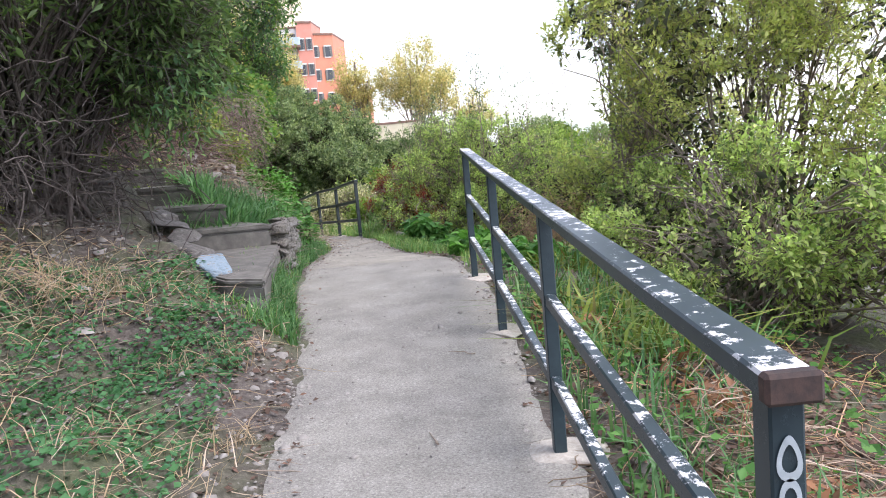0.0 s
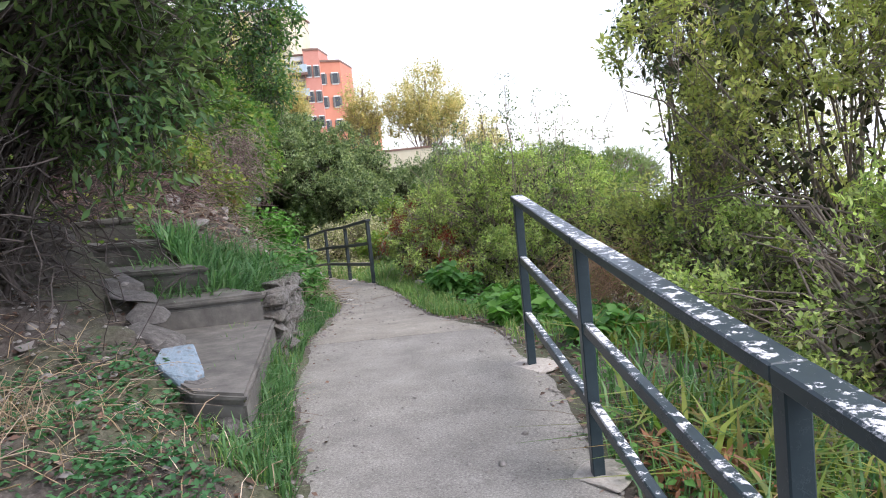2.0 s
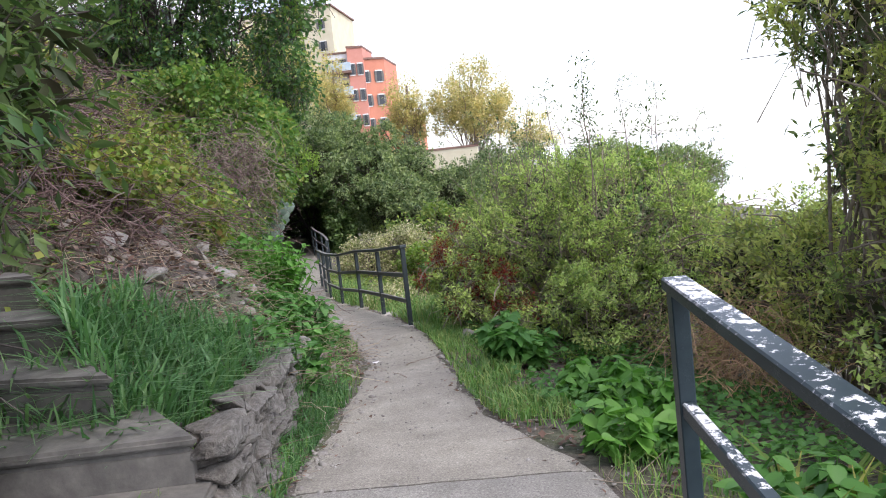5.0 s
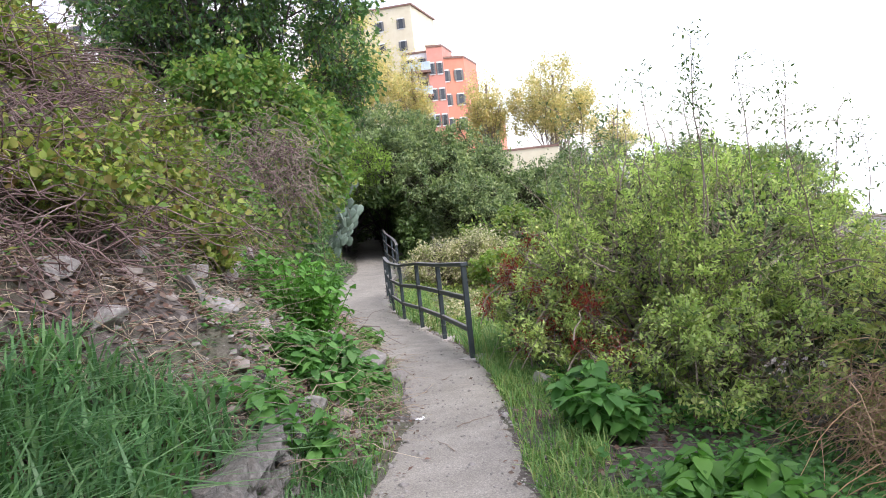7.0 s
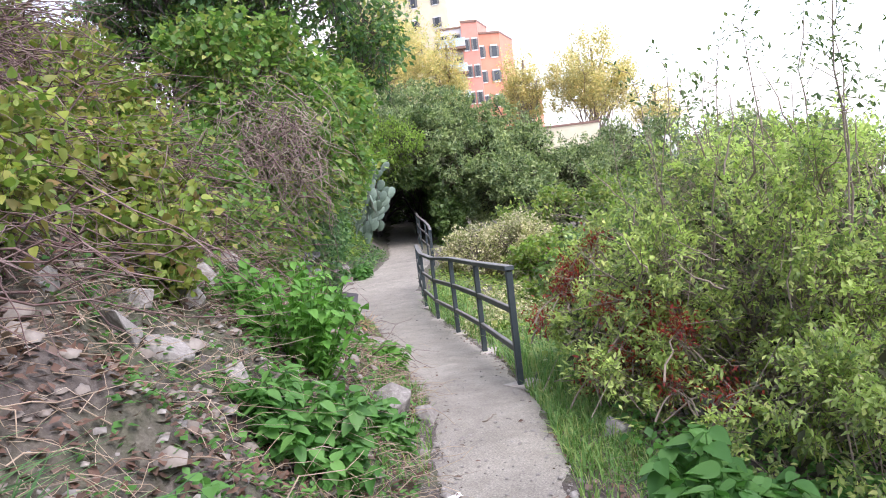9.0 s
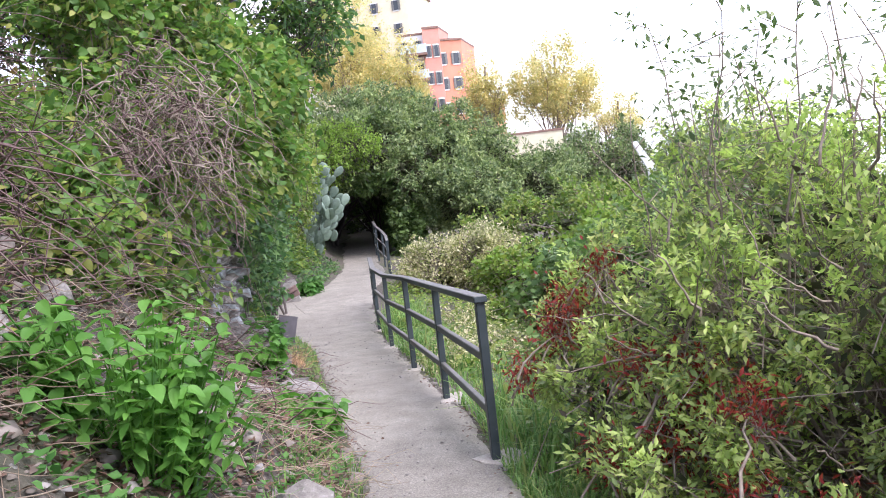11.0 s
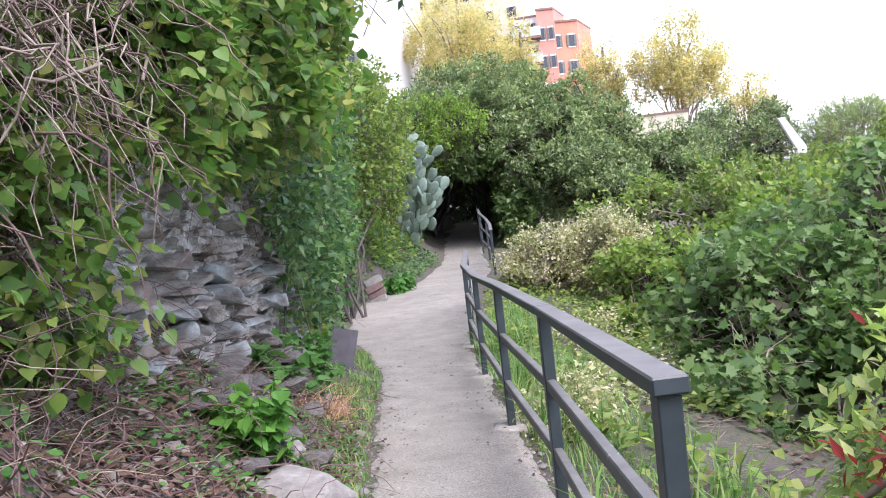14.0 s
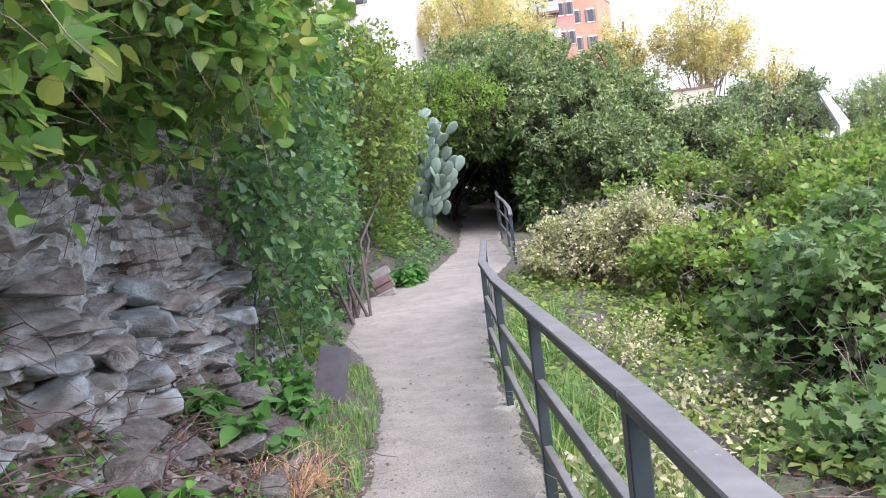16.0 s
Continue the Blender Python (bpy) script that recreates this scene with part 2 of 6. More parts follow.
def chipped_paint(name, onset):
    """Dark green-blue paint on steel, flaked white on upper faces with some rust."""
    m, n, l, b = material(name)
    base = noise_node(n, l, 5, 5, 0.6)
    r = ramp_node(n, [(0.3, (0.018, 0.03, 0.036)), (0.7, (0.04, 0.058, 0.066))])
    l.new(base.outputs["Fac"], r.inputs[0])
    ch = noise_node(n, l, 26, 8, 0.75)
    big = noise_node(n, l, 2.3, 3, 0.5)
    geo = n.new("ShaderNodeNewGeometry")
    sep = n.new("ShaderNodeSeparateXYZ")
    l.new(geo.outputs["True Normal"], sep.inputs[0])
    up = ramp_node(n, [(0.55, (0, 0, 0)), (0.9, (1, 1, 1))])
    l.new(sep.outputs["Z"], up.inputs[0])
    add = n.new("ShaderNodeMath")
    add.operation = "MULTIPLY_ADD"
    l.new(big.outputs["Fac"], add.inputs[0])
    add.inputs[1].default_value = 0.55
    l.new(ch.outputs["Fac"], add.inputs[2])
    r3 = ramp_node(n, [(0.0, (0, 0, 0)), (onset, (0, 0, 0)), (onset + 0.035, (1, 1, 1))])
    l.new(add.outputs[0], r3.inputs[0])
    mul = n.new("ShaderNodeMath")
    mul.operation = "MULTIPLY"
    l.new(r3.outputs[0], mul.inputs[0])
    l.new(up.outputs[0], mul.inputs[1])
    flakes = ramp_node(n, [(0.3, (0.5, 0.5, 0.5)), (0.7, (0.85, 0.85, 0.85))])
    l.new(ch.outputs["Fac"], flakes.inputs[0])
    col = mix_node(n, l, mul.outputs[0], r.outputs[0], flakes.outputs[0])
    l.new(col, b.inputs["Base Color"])
    b.inputs["Roughness"].default_value = 0.38
    b.inputs["Specular IOR Level"].default_value = 0.3
    bump_node(n, l, b, r3.outputs[0], 0.35, 0.002)
    return m


M_PAINT = chipped_paint("chipped_dark_paint", 0.835)
M_WORNPAINT = chipped_paint("flaking_dark_paint", 0.8)


def weathered_paint():
    """Dark paint, paler brown-grey on upward faces, with pale chips."""
    m, n, l, b = material("weathered_dark_paint")
    base = noise_node(n, l, 7, 5, 0.6)
    r = ramp_node(n, [(0.3, (0.025, 0.036, 0.04)), (0.7, (0.05, 0.064, 0.068))])
    l.new(base.outputs["Fac"], r.inputs[0])
    top_tone = ramp_node(n, [(0.3, (0.1, 0.094, 0.084)), (0.7, (0.19, 0.18, 0.163))])
    l.new(base.outputs["Fac"], top_tone.inputs[0])
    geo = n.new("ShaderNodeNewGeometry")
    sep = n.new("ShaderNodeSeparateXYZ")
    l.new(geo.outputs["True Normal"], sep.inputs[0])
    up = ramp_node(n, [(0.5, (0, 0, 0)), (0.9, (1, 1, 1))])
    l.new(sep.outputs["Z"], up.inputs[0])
    c1 = mix_node(n, l, up.outputs[0], r.outputs[0], top_tone.outputs[0])
    chip = noise_node(n, l, 22, 7, 0.7)
    cr = ramp_node(n, [(0.66, (0, 0, 0)), (0.69, (1, 1, 1))])
    l.new(chip.outputs["Fac"], cr.inputs[0])
    c2 = mix_node(n, l, cr.outputs[0], c1, (0.42, 0.42, 0.41))
    l.new(c2, b.inputs["Base Color"])
    b.inputs["Roughness"].default_value = 0.5
    bump_node(n, l, b, chip.outputs["Fac"], 0.15, 0.003)
    return m


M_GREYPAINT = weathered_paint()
M_EDGE = surface("brown_grey_edging_stone", [(0.25, (0.05, 0.044, 0.038)), (0.5, (0.105, 0.096, 0.086)), (0.8, (0.22, 0.205, 0.19))], 9, rough=0.88, bump=0.8, dist=0.02)


# ---- building helpers ----
def mesh_object(name, verts, faces, mat, parent=None, label="", smooth=False, kind=""):
    me = bpy.data.meshes.new(name)
    me.from_pydata(verts, [], faces)
    me.materials.append(mat)
    if smooth:
        me.polygons.foreach_set("use_smooth", [True] * len(me.polygons))
    ob = new(name, me)
    if parent:
        ob.parent = parent
    return tagged(ob, label, kind=kind)


def quads_object(name, v, nper, mat, parent=None, label="", kind="", faces=None):
    """v: (pieces * nper, 3) array, with the same faces on each piece."""
    pieces = len(v) // nper
    fl = faces or [tuple(range(nper))]
    f = np.concatenate([np.arange(pieces)[:, None] * nper + np.array(q)[None] for q in fl]) if all(len(q) == len(fl[0]) for q in fl) else None
    me = bpy.data.meshes.new(name)
    k = f.shape[1]
    me.vertices.add(len(v))
    me.vertices.foreach_set("co", np.asarray(v, np.float32).ravel())
    me.loops.add(f.size)
    me.loops.foreach_set("vertex_index", f.astype(np.int32).ravel())
    me.polygons.add(len(f))
    me.polygons.foreach_set("loop_start", np.arange(0, f.size, k, dtype=np.int32))
    me.update(calc_edges=True)
    me.materials.append(mat)
    ob = new(name, me)
    if parent:
        ob.parent = parent
    return tagged(ob, label, kind=kind)


def part(name, bm, mat, parent=None, label="", smooth=False):
    me = bpy.data.meshes.new(name)
    bm.to_mesh(me)
    bm.free()
    me.materials.append(mat)
    if smooth:
        me.polygons.foreach_set("use_smooth", [True] * len(me.polygons))
    ob = new(name, me)
    if parent:
        ob.parent = parent
    return tagged(ob, label)


def box_bm(sx, sy, sz, bevel=0.004, seg=1):
    """Box centred in x and y, from z 0 up."""
    bm = bmesh.new()
    bmesh.ops.create_cube(bm, size=1)
    for v in bm.verts:
        v.co = Vector((v.co.x * sx, v.co.y * sy, (v.co.z + 0.5) * sz))
    if bevel:
        bmesh.ops.bevel(bm, geom=bm.edges[:], offset=bevel, segments=seg, affect="EDGES")
    return bm


def empty(name, loc, label, category, group="", kind=""):
    ob = new(name)
    ob.location = loc
    return tagged(ob, label, category, group, kind)


rng = np.random.default_rng(7)


def unit(v):
    return v / np.maximum(np.linalg.norm(v, axis=-1, keepdims=True), 1e-9)


LATTICE = np.random.default_rng(3).random((64, 64))


def vnoise(x, y):
    x, y = np.asarray(x, float), np.asarray(y, float)
    xi, yi = np.floor(x).astype(int), np.floor(y).astype(int)
    fx, fy = x - xi, y - yi
    fx, fy = fx * fx * (3 - 2 * fx), fy * fy * (3 - 2 * fy)
    g = lambda a, b: LATTICE[a % 64, b % 64]
    return (g(xi, yi) * (1 - fx) + g(xi + 1, yi) * fx) * (1 - fy) + (g(xi, yi + 1) * (1 - fx) + g(xi + 1, yi + 1) * fx) * fy


def fbm(x, y, octaves=4):
    s, a, out = 1.0, 0.5, 0
    for i in range(octaves):
        out = out + a * (vnoise(x * s + 17 * i, y * s + 31 * i) - 0.5)
        s, a = s * 2.1, a * 0.5
    return out


# ---- plan ----
PY = (-6, 0, 3, 5.2, 6.8, 8.0, 9.2, 10.2, 11.4, 13.0, 13.8, 15.1, 17.3, 19.5, 20.85, 22.4, 24.6, 26.4, 27.8, 30, 31.8, 33.5, 38, 46, 60)
PL = (-0.6, -0.66, -0.77, -0.97, -1.26, -1.38, -1.42, -1.4, -1.55, -1.92, -2.17, -2.68, -3.52, -4.3, -5.0, -6.0, -6.8, -7.3, -6.9, -7.2, -7.45, -7.85, -9.2, -11.6, -16)
PR = (0.52, 0.48, 0.43, 0.34, 0.26, 0.05, -0.45, -0.68, -0.86, -1.15, -1.38, -1.72, -2.5, -3.28, -3.78, -4.2, -4.8, -5.2, -5.45, -5.75, -6.2, -6.75, -7.9, -10, -14)
ZY = (-6, 0, 5, 6.7, 8, 10.5, 13.9, 17.3, 19.6, 22, 24, 26, 29.4, 33, 45, 60)
ZZ = (-0.35, -0.17, 0.0, 0.045, 0.05, -0.1, -0.36, -0.67, -0.94, -1.1, -1.2, -1.28, -1.42, -1.5, -1.6, -1.6)


def left_edge(y):
    return np.interp(y, PY, PL)


def right_edge(y):
    return np.interp(y, PY, PR)


def path_z(y):
    return np.interp(y, ZY, ZZ)


SECT_Y = (-6, 3.6, 5.2, 6.2, 7, 9, 9.6, 10.5, 13, 14.6, 15.6, 18, 21.5, 23.5, 27, 34)
SECT_D = (0, 0.15, 0.4, 0.7, 1.1, 1.8, 3, 6, 12, 40)
SECT_H = (
    (0, 0.01, 0.03, 0.06, 0.12, 0.3, 0.8, 2.4, 5, 9),
    (0, 0.01, 0.04, 0.08, 0.16, 0.4, 1.0, 2.6, 5, 9),
    (0, 0.1, 0.26, 0.34, 0.42, 0.65, 1.2, 2.8, 5.5, 10),
    (0, 0.16, 0.3, 0.4, 0.5, 0.75, 1.4, 3.0, 6, 10),
    (0, 0.14, 0.3, 0.45, 0.7, 1.0, 1.7, 3.4, 6, 10),
    (0, 0.04, 0.45, 0.6, 0.9, 1.3, 2.2, 3.8, 6, 10),
    (0, 0.05, 0.4, 0.65, 1.0, 1.5, 2.4, 4.0, 6, 10),
    (0, 0.06, 0.3, 0.65, 1.1, 1.75, 3.0, 5.8, 9, 12),
    (0, 0.06, 0.3, 0.6, 1.0, 1.75, 3.1, 6.0, 9.5, 12),
    (0, 0.05, 0.18, 0.38, 0.75, 1.9, 3.0, 5.6, 9, 12),
    (0, 0.05, 0.18, 0.4, 0.72, 2.0, 2.9, 4.6, 7, 10),
    (0, 0.05, 0.18, 0.38, 0.7, 2.1, 3.0, 4.6, 7, 10),
    (0, 0.03, 0.12, 0.3, 0.7, 2.0, 3.0, 4.6, 7, 10),
    (0, 0.05, 0.2, 0.5, 1.0, 1.8, 2.8, 4.6, 7, 10),
    (0, 0.05, 0.2, 0.5, 0.9, 1.6, 2.6, 4.4, 7, 10),
    (0, 0.05, 0.2, 0.5, 0.9, 1.6, 2.6, 4.4, 7, 10),
)
H_COLS = np.array(SECT_H).T


def ground_z(x, y):
    x, y = np.asarray(x, float), np.asarray(y, float)
    zp, dl, dr = path_z(y), left_edge(y) - x, x - right_edge(y)
    cols = np.stack([np.interp(y, SECT_Y, c) for c in H_COLS])
    h = np.zeros_like(x)
    for i in range(len(SECT_D) - 1):
        a, b = SECT_D[i], SECT_D[i + 1]
        t = np.clip((dl - a) / (b - a), 0, 1)
        h = h + t * (cols[i + 1] - cols[i])
    rough = np.clip(dl / 0.8, 0, 1) * fbm(x * 1.6, y * 1.6, 5) * 0.45 + np.clip(dl, 0, 0.3) * fbm(x * 6, y * 6, 3) * 0.5
    r = -np.interp(dr, (0, 0.5, 1.5, 3, 6, 15, 60, 200), (0, 0.02, 0.2, 0.6, 1.3, 3, 14, 30))
    r = r + np.clip(dr / 0.8, 0, 1) * fbm(x * 1.6 + 9, y * 1.6) * 0.25
    inside = (dl < 0) & (dr < 0)
    far = np.clip((y - 50) / 60, 0, 1) * 3.0
    z = zp + np.where(dl > 0, h + rough, np.where(dr > 0, r, 0)) + far
    sx = np.interp(y, (6.3, 7.0, 7.3, 7.6, 8.15, 8.62, 9.1, 9.55, 10.3), (-1.55, -1.6, -1.6, -1.98, -2.44, -2.84, -3.24, -3.64, -4.3))
    sz = np.interp(y, (6.3, 7.2, 7.6, 8.15, 8.62, 9.1, 9.55, 10.3), (0.3, 0.36, 0.5, 0.72, 0.9, 1.08, 1.26, 1.6))
    xl = np.interp(y, (5.4, 7.2, 7.6, 8.15, 9.1, 10.3), (-1.32, -2.35, -2.85, -3.3, -4.1, -5.2))
    stair = (y > 5.4) & (y < 10.3) & (x < sx) & (x > xl)
    z = np.where(stair, np.minimum(z, sz), z)
    return np.where(inside & (y < 60), zp - 0.05 * np.clip(np.minimum(-dl, -dr) / 0.16 - 0.8, 0, 1) + 0.008 * fbm(x * 7, y * 7, 3) * (np.minimum(-dl, -dr) < 0.2), z)


def gz(x, y):
    return float(ground_z(np.array([x]), np.array([y]))[0])


def grid_object(name, xs, ys, zfun, mat):
    X, Y = np.meshgrid(xs, ys)
    Z = zfun(X, Y)
    v = np.stack([X, Y, Z], -1).reshape(-1, 3)
    nx, ny = len(xs), len(ys)
    i = np.arange(nx * ny).reshape(ny, nx)
    f = np.stack([i[:-1, :-1], i[:-1, 1:], i[1:, 1:], i[1:, :-1]], -1).reshape(-1, 4)
    me = bpy.data.meshes.new(name)
    me.from_pydata(v.tolist(), [], f.tolist())
    me.materials.append(mat)
    me.polygons.foreach_set("use_smooth", [True] * len(me.polygons))
    return new(name, me)


gx = np.concatenate([np.array([-900, -400, -200, -100, -60, -40, -28, -20, -16, -13]), np.arange(-11, 1.5, 0.07), np.arange(1.5, 6, 0.25), np.array([7, 9, 12, 18, 30, 50, 90, 200, 400, 900])])
gy = np.concatenate([np.array([-900, -300, -100, -40, -20, -10, -6, -4]), np.arange(-3, 20, 0.07), np.arange(20, 36, 0.16), np.array([37, 39, 42, 46, 50, 56, 64, 75, 90, 120, 200, 500, 1500])])
tagged(grid_object("ground", gx, gy, ground_z, M_EARTH), "brown earthy hillside with stones, litter and patchy weeds", "ground", kind="structure")


def strip(name, y0, y1, step, lift, mat, wob=0.03, inset=0.0):
    """Path slab between the plan's edges, with an uneven rim and 6 cm sides."""
    ys = np.linspace(y0, y1, int((y1 - y0) / step) + 1)
    n = 15
    rows = []
    for y in ys:
        a = left_edge(y) + wob * 3 * (vnoise(y * 3.1, 4.2) - 0.5) + wob * 2 * (vnoise(y * 9.0, 8.2) - 0.5)
        b = right_edge(y) + wob * 3 * (vnoise(y * 2.7, 14.2) - 0.5) + wob * (vnoise(y * 9.0, 18.2) - 0.5)
        xs = a + (b - a) * np.linspace(0, 1, n)
        zs = path_z(y) + lift + 0.012 * (fbm(xs * 2.2, y * 2.2 + 0 * xs, 4)) * 2
        row = [(xs[0] - 0.005, y, zs[0] - 0.09)] + [(xx, y, zz) for xx, zz in zip(xs, zs)] + [(xs[-1] + 0.005, y, zs[-1] - 0.09)]
        row[1] = (row[1][0], y, row[1][2] - 0.008)
        row[-2] = (row[-2][0], y, row[-2][2] - 0.008)
        rows.append(row)
    k = n + 2
    v = [p for r in rows for p in r]
    f = [(i * k + j, i * k + j + 1, (i + 1) * k + j + 1, (i + 1) * k + j) for i in range(len(rows) - 1) for j in range(k - 1)]
    f.append(tuple(range(k - 1, -1, -1)))
    f.append(tuple((len(rows) - 1) * k + j for j in range(k)))
    ob = mesh_object(name, v, f, mat)
    return ob


tagged(strip("path_slab", -4, 7.96, 0.08, 0.014, M_CONCRETE), "pale worn concrete footpath slab with gritty stains", "path", kind="structure")
tagged(strip("path_dirt", 7.983, 50, 0.1, 0.01, M_DIRTPATH), "narrow pale dusty footpath of trodden concrete", "path", kind="structure")


# ---- plants ----
def tubes(paths, radii, sides=4):
    """Joined tapered tubes along polylines. paths: (n, k, 3); radii: (n, k). Returns verts and faces-per-piece layout."""
    n, k, _ = paths.shape
    d = unit(np.gradient(paths, axis=1))
    ref = np.where(np.abs(d[..., 2:3]) > 0.9, np.array([1.0, 0, 0]), np.array([0, 0, 1.0]))
    u = unit(np.cross(d, ref))
    w = np.cross(d, u)
    ang = np.arange(sides) * 2 * np.pi / sides
    ring = paths[:, :, None] + radii[:, :, None, None] * (u[:, :, None] * np.cos(ang)[:, None] + w[:, :, None] * np.sin(ang)[:, None])
    v = ring.reshape(-1, 3)
    faces = [(r * sides + s, r * sides + (s + 1) % sides, (r + 1) * sides + (s + 1) % sides, (r + 1) * sides + s) for r in range(k - 1) for s in range(sides)]
    return v, k * sides, faces


LOBES = [(0.0, 0.0), (0.16, 0.3), (0.08, 0.52), (0.5, 0.5), (0.34, 0.36), (0.7, 0.3), (0.6, 0.12), (1.0, 0.0)]
FIG = LOBES + [(a, -b) for a, b in LOBES[-2:0:-1]]


def leaves_at(points, along, length, width, rnd, droop=0.25, fold=0.25, spread=1.0, shape="blade", flat=0.5):
    """Folded leaves. blade: a narrow kite; broad: an egg-shaped leaf; lobed: a hand-shaped leaf."""
    n = len(points)
    d = unit(along + spread * rnd.normal(0, 0.6, (n, 3)) + np.array([0, 0, -droop]))
    side = unit(np.cross(d, np.array([0, 0, 1.0]) + flat * rnd.normal(0, 1, (n, 3))))
    up = np.cross(side, d)
    s = length * rnd.uniform(0.6, 1.25, (n, 1))
    w = width * s / length * rnd.uniform(0.8, 1.2, (n, 1))
    p = points

    def at(a, b, lift=0.0):
        return p + d * s * a + side * w * b + up * (w * abs(b) * fold - s * 0.14 * a * a + lift)

    if shape == "broad":
        rim = [(0.02, 0.16), (0.14, 0.42), (0.34, 0.5), (0.58, 0.4), (0.8, 0.2)]
        out = np.stack([at(0.05, 0), *(at(a, b) for a, b in rim), at(1, 0), *(at(a, -b) for a, b in rim[::-1]), at(0.5, 0, -0.03 * length)], 1)
        return out.reshape(-1, 3), 13, [(0, 12, 3, 2, 1), (12, 6, 5, 4, 3), (0, 11, 10, 9, 12), (12, 9, 8, 7, 6)]
    if shape == "lobed":
        out = np.stack([at(a, b * 1.1) for a, b in FIG], 1)
        return out.reshape(-1, 3), len(FIG), [tuple(range(len(FIG)))]
    out = np.stack([at(0, 0), at(0.45, 0.5), at(1, 0), at(0.45, -0.5)], 1)
    return out.reshape(-1, 3), 4, [(0, 2, 1), (0, 3, 2)]


def in_blobs(blobs, n, rnd, shell=0.55, weights=None):
    """Points in a union of ellipsoids (x, y, z, rx, ry, rz), nearer the outside."""
    b = np.array(blobs, float)
    vol = (b[:, 3] * b[:, 4] * b[:, 5]) ** 0.75
    vol = vol if weights is None else vol * np.array(weights)
    pick = rnd.choice(len(b), n, p=vol / vol.sum())
    d = unit(rnd.normal(0, 1, (n, 3)))
    r = shell + (1 - shell) * rnd.random((n, 1)) ** 0.7
    lump = 1 + 0.22 * np.sin(d[:, :1] * 5 + pick[:, None]) * np.sin(d[:, 1:2] * 6 + 2) * np.sin(d[:, 2:] * 5 + 1) + rnd.normal(0, 0.06, (n, 1))
    return b[pick, :3] + d * r * lump * b[pick, 3:], d


def plant(name, base, blobs, tips, per_tip, leaf, mat, seed, label, category="bush", stem=M_TWIG, stem_r=0.02, shell=0.5, clump=0.16,
          group="", twig_len=0.35, stems=40, keep=None, droop=0.2, floor=True, outward=0.7, kind="", shape="blade", flat=0.5, lumps=0, tight=0.25, twigs=True, young=None, core=0, body=1.0, lump_size=(0.22, 0.36)):
    """A shrub or tree crown: main stems from the base, twigs at many tips, leaves along each twig.
    young: leaf material of the twig ends; core: near-black leaves inside that paint the crown's shade; body: share of
    tips off the lumps."""
    rnd = np.random.default_rng(seed)
    base = np.array(base, float)
    root = empty(name, base, label, category, group, kind)
    blobs = [tuple(b) for b in blobs]
    mains = list(blobs)
    for b in mains if lumps else []:
        for d in unit(rnd.normal(0, 1, (lumps, 3)) + (0, -0.3, 0.3)):
            k = rnd.uniform(*lump_size)
            blobs.append((b[0] + d[0] * b[3] * 0.85, b[1] + d[1] * b[4] * 0.85, b[2] + d[2] * b[5] * 0.85, b[3] * k, b[4] * k, b[5] * k))
    pts, dirs = in_blobs(blobs, tips, rnd, shell, [body] * len(mains) + [1.0] * (len(blobs) - len(mains)))
    ok = pts[:, 2] > (ground_z(pts[:, 0], pts[:, 1]) + 0.03) if floor else np.ones(len(pts), bool)
    if keep is not None:
        ok &= keep(pts)
    pts, dirs = pts[ok], dirs[ok]
    tdir = unit(dirs * outward + unit(pts - base) * 0.5 + rnd.normal(0, 0.35, pts.shape) + np.array([0, 0, 0.25]))
    tl = twig_len * rnd.uniform(0.6, 1.4, (len(pts), 1))
    # leaves
    t = tight + (1 - tight) * rnd.random((len(pts), per_tip, 1)) ** 0.6
    lp = (pts - tdir * tl)[:, None] + tdir[:, None] * tl[:, None] * t + rnd.normal(0, clump, (len(pts), per_tip, 3)) * 0.35
    la = np.repeat(tdir[:, None], per_tip, 1) + rnd.normal(0, 0.7, (len(pts), per_tip, 3))
    fresh = ((t[..., 0] > 0.8) & (rnd.random((len(pts), 1)) < 0.6)).ravel()
    lp, la = lp.reshape(-1, 3), la.reshape(-1, 3)
    if keep is not None:
        k2 = keep(lp)
        lp, la, fresh = lp[k2], la[k2], fresh[k2]
    for nm, m, sel in (("foliage", mat, ~fresh), ("young_foliage", young, fresh)) if young else (("foliage", mat, fresh | True),):
        v, k, f = leaves_at(lp[sel] - base, la[sel], leaf[0], leaf[1], rnd, droop, shape=shape, flat=flat)
        quads_object(nm, v, k, m, root, faces=f, kind="stuff")
    # dark leaves fill the crown's inside so the gaps look shaded
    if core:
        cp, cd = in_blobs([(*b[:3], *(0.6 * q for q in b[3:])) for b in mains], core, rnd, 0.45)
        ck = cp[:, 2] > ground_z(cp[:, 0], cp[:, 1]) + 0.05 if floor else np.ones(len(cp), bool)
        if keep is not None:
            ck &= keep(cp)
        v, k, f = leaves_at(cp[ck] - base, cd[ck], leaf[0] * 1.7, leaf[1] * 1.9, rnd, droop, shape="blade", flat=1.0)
        quads_object("inner_shade_foliage", v, k, G["inner"], root, faces=f, kind="stuff")
    # twigs
    tw = np.stack([pts - tdir * tl * 1.5, pts], 1) - base
    v, k, f = tubes(tw, np.broadcast_to(np.array([0.28, 0.1]) * stem_r, tw.shape[:2]), 3)
    if twigs:
        quads_object("twig_mass", v, k, stem, root, faces=f, kind="stuff")
    # stems
    pick = rnd.choice(len(pts), min(stems, len(pts)), replace=False)
    end = pts[pick] - tdir[pick] * tl[pick]
    start = np.repeat(base[None], len(end), 0) + rnd.normal(0, 1, end.shape) * np.array([1, 1, 0]) * (0.12 + 0.06 * np.abs(end - base).mean())
    if floor:
        start[:, 2] = ground_z(start[:, 0], start[:, 1]) - 0.05
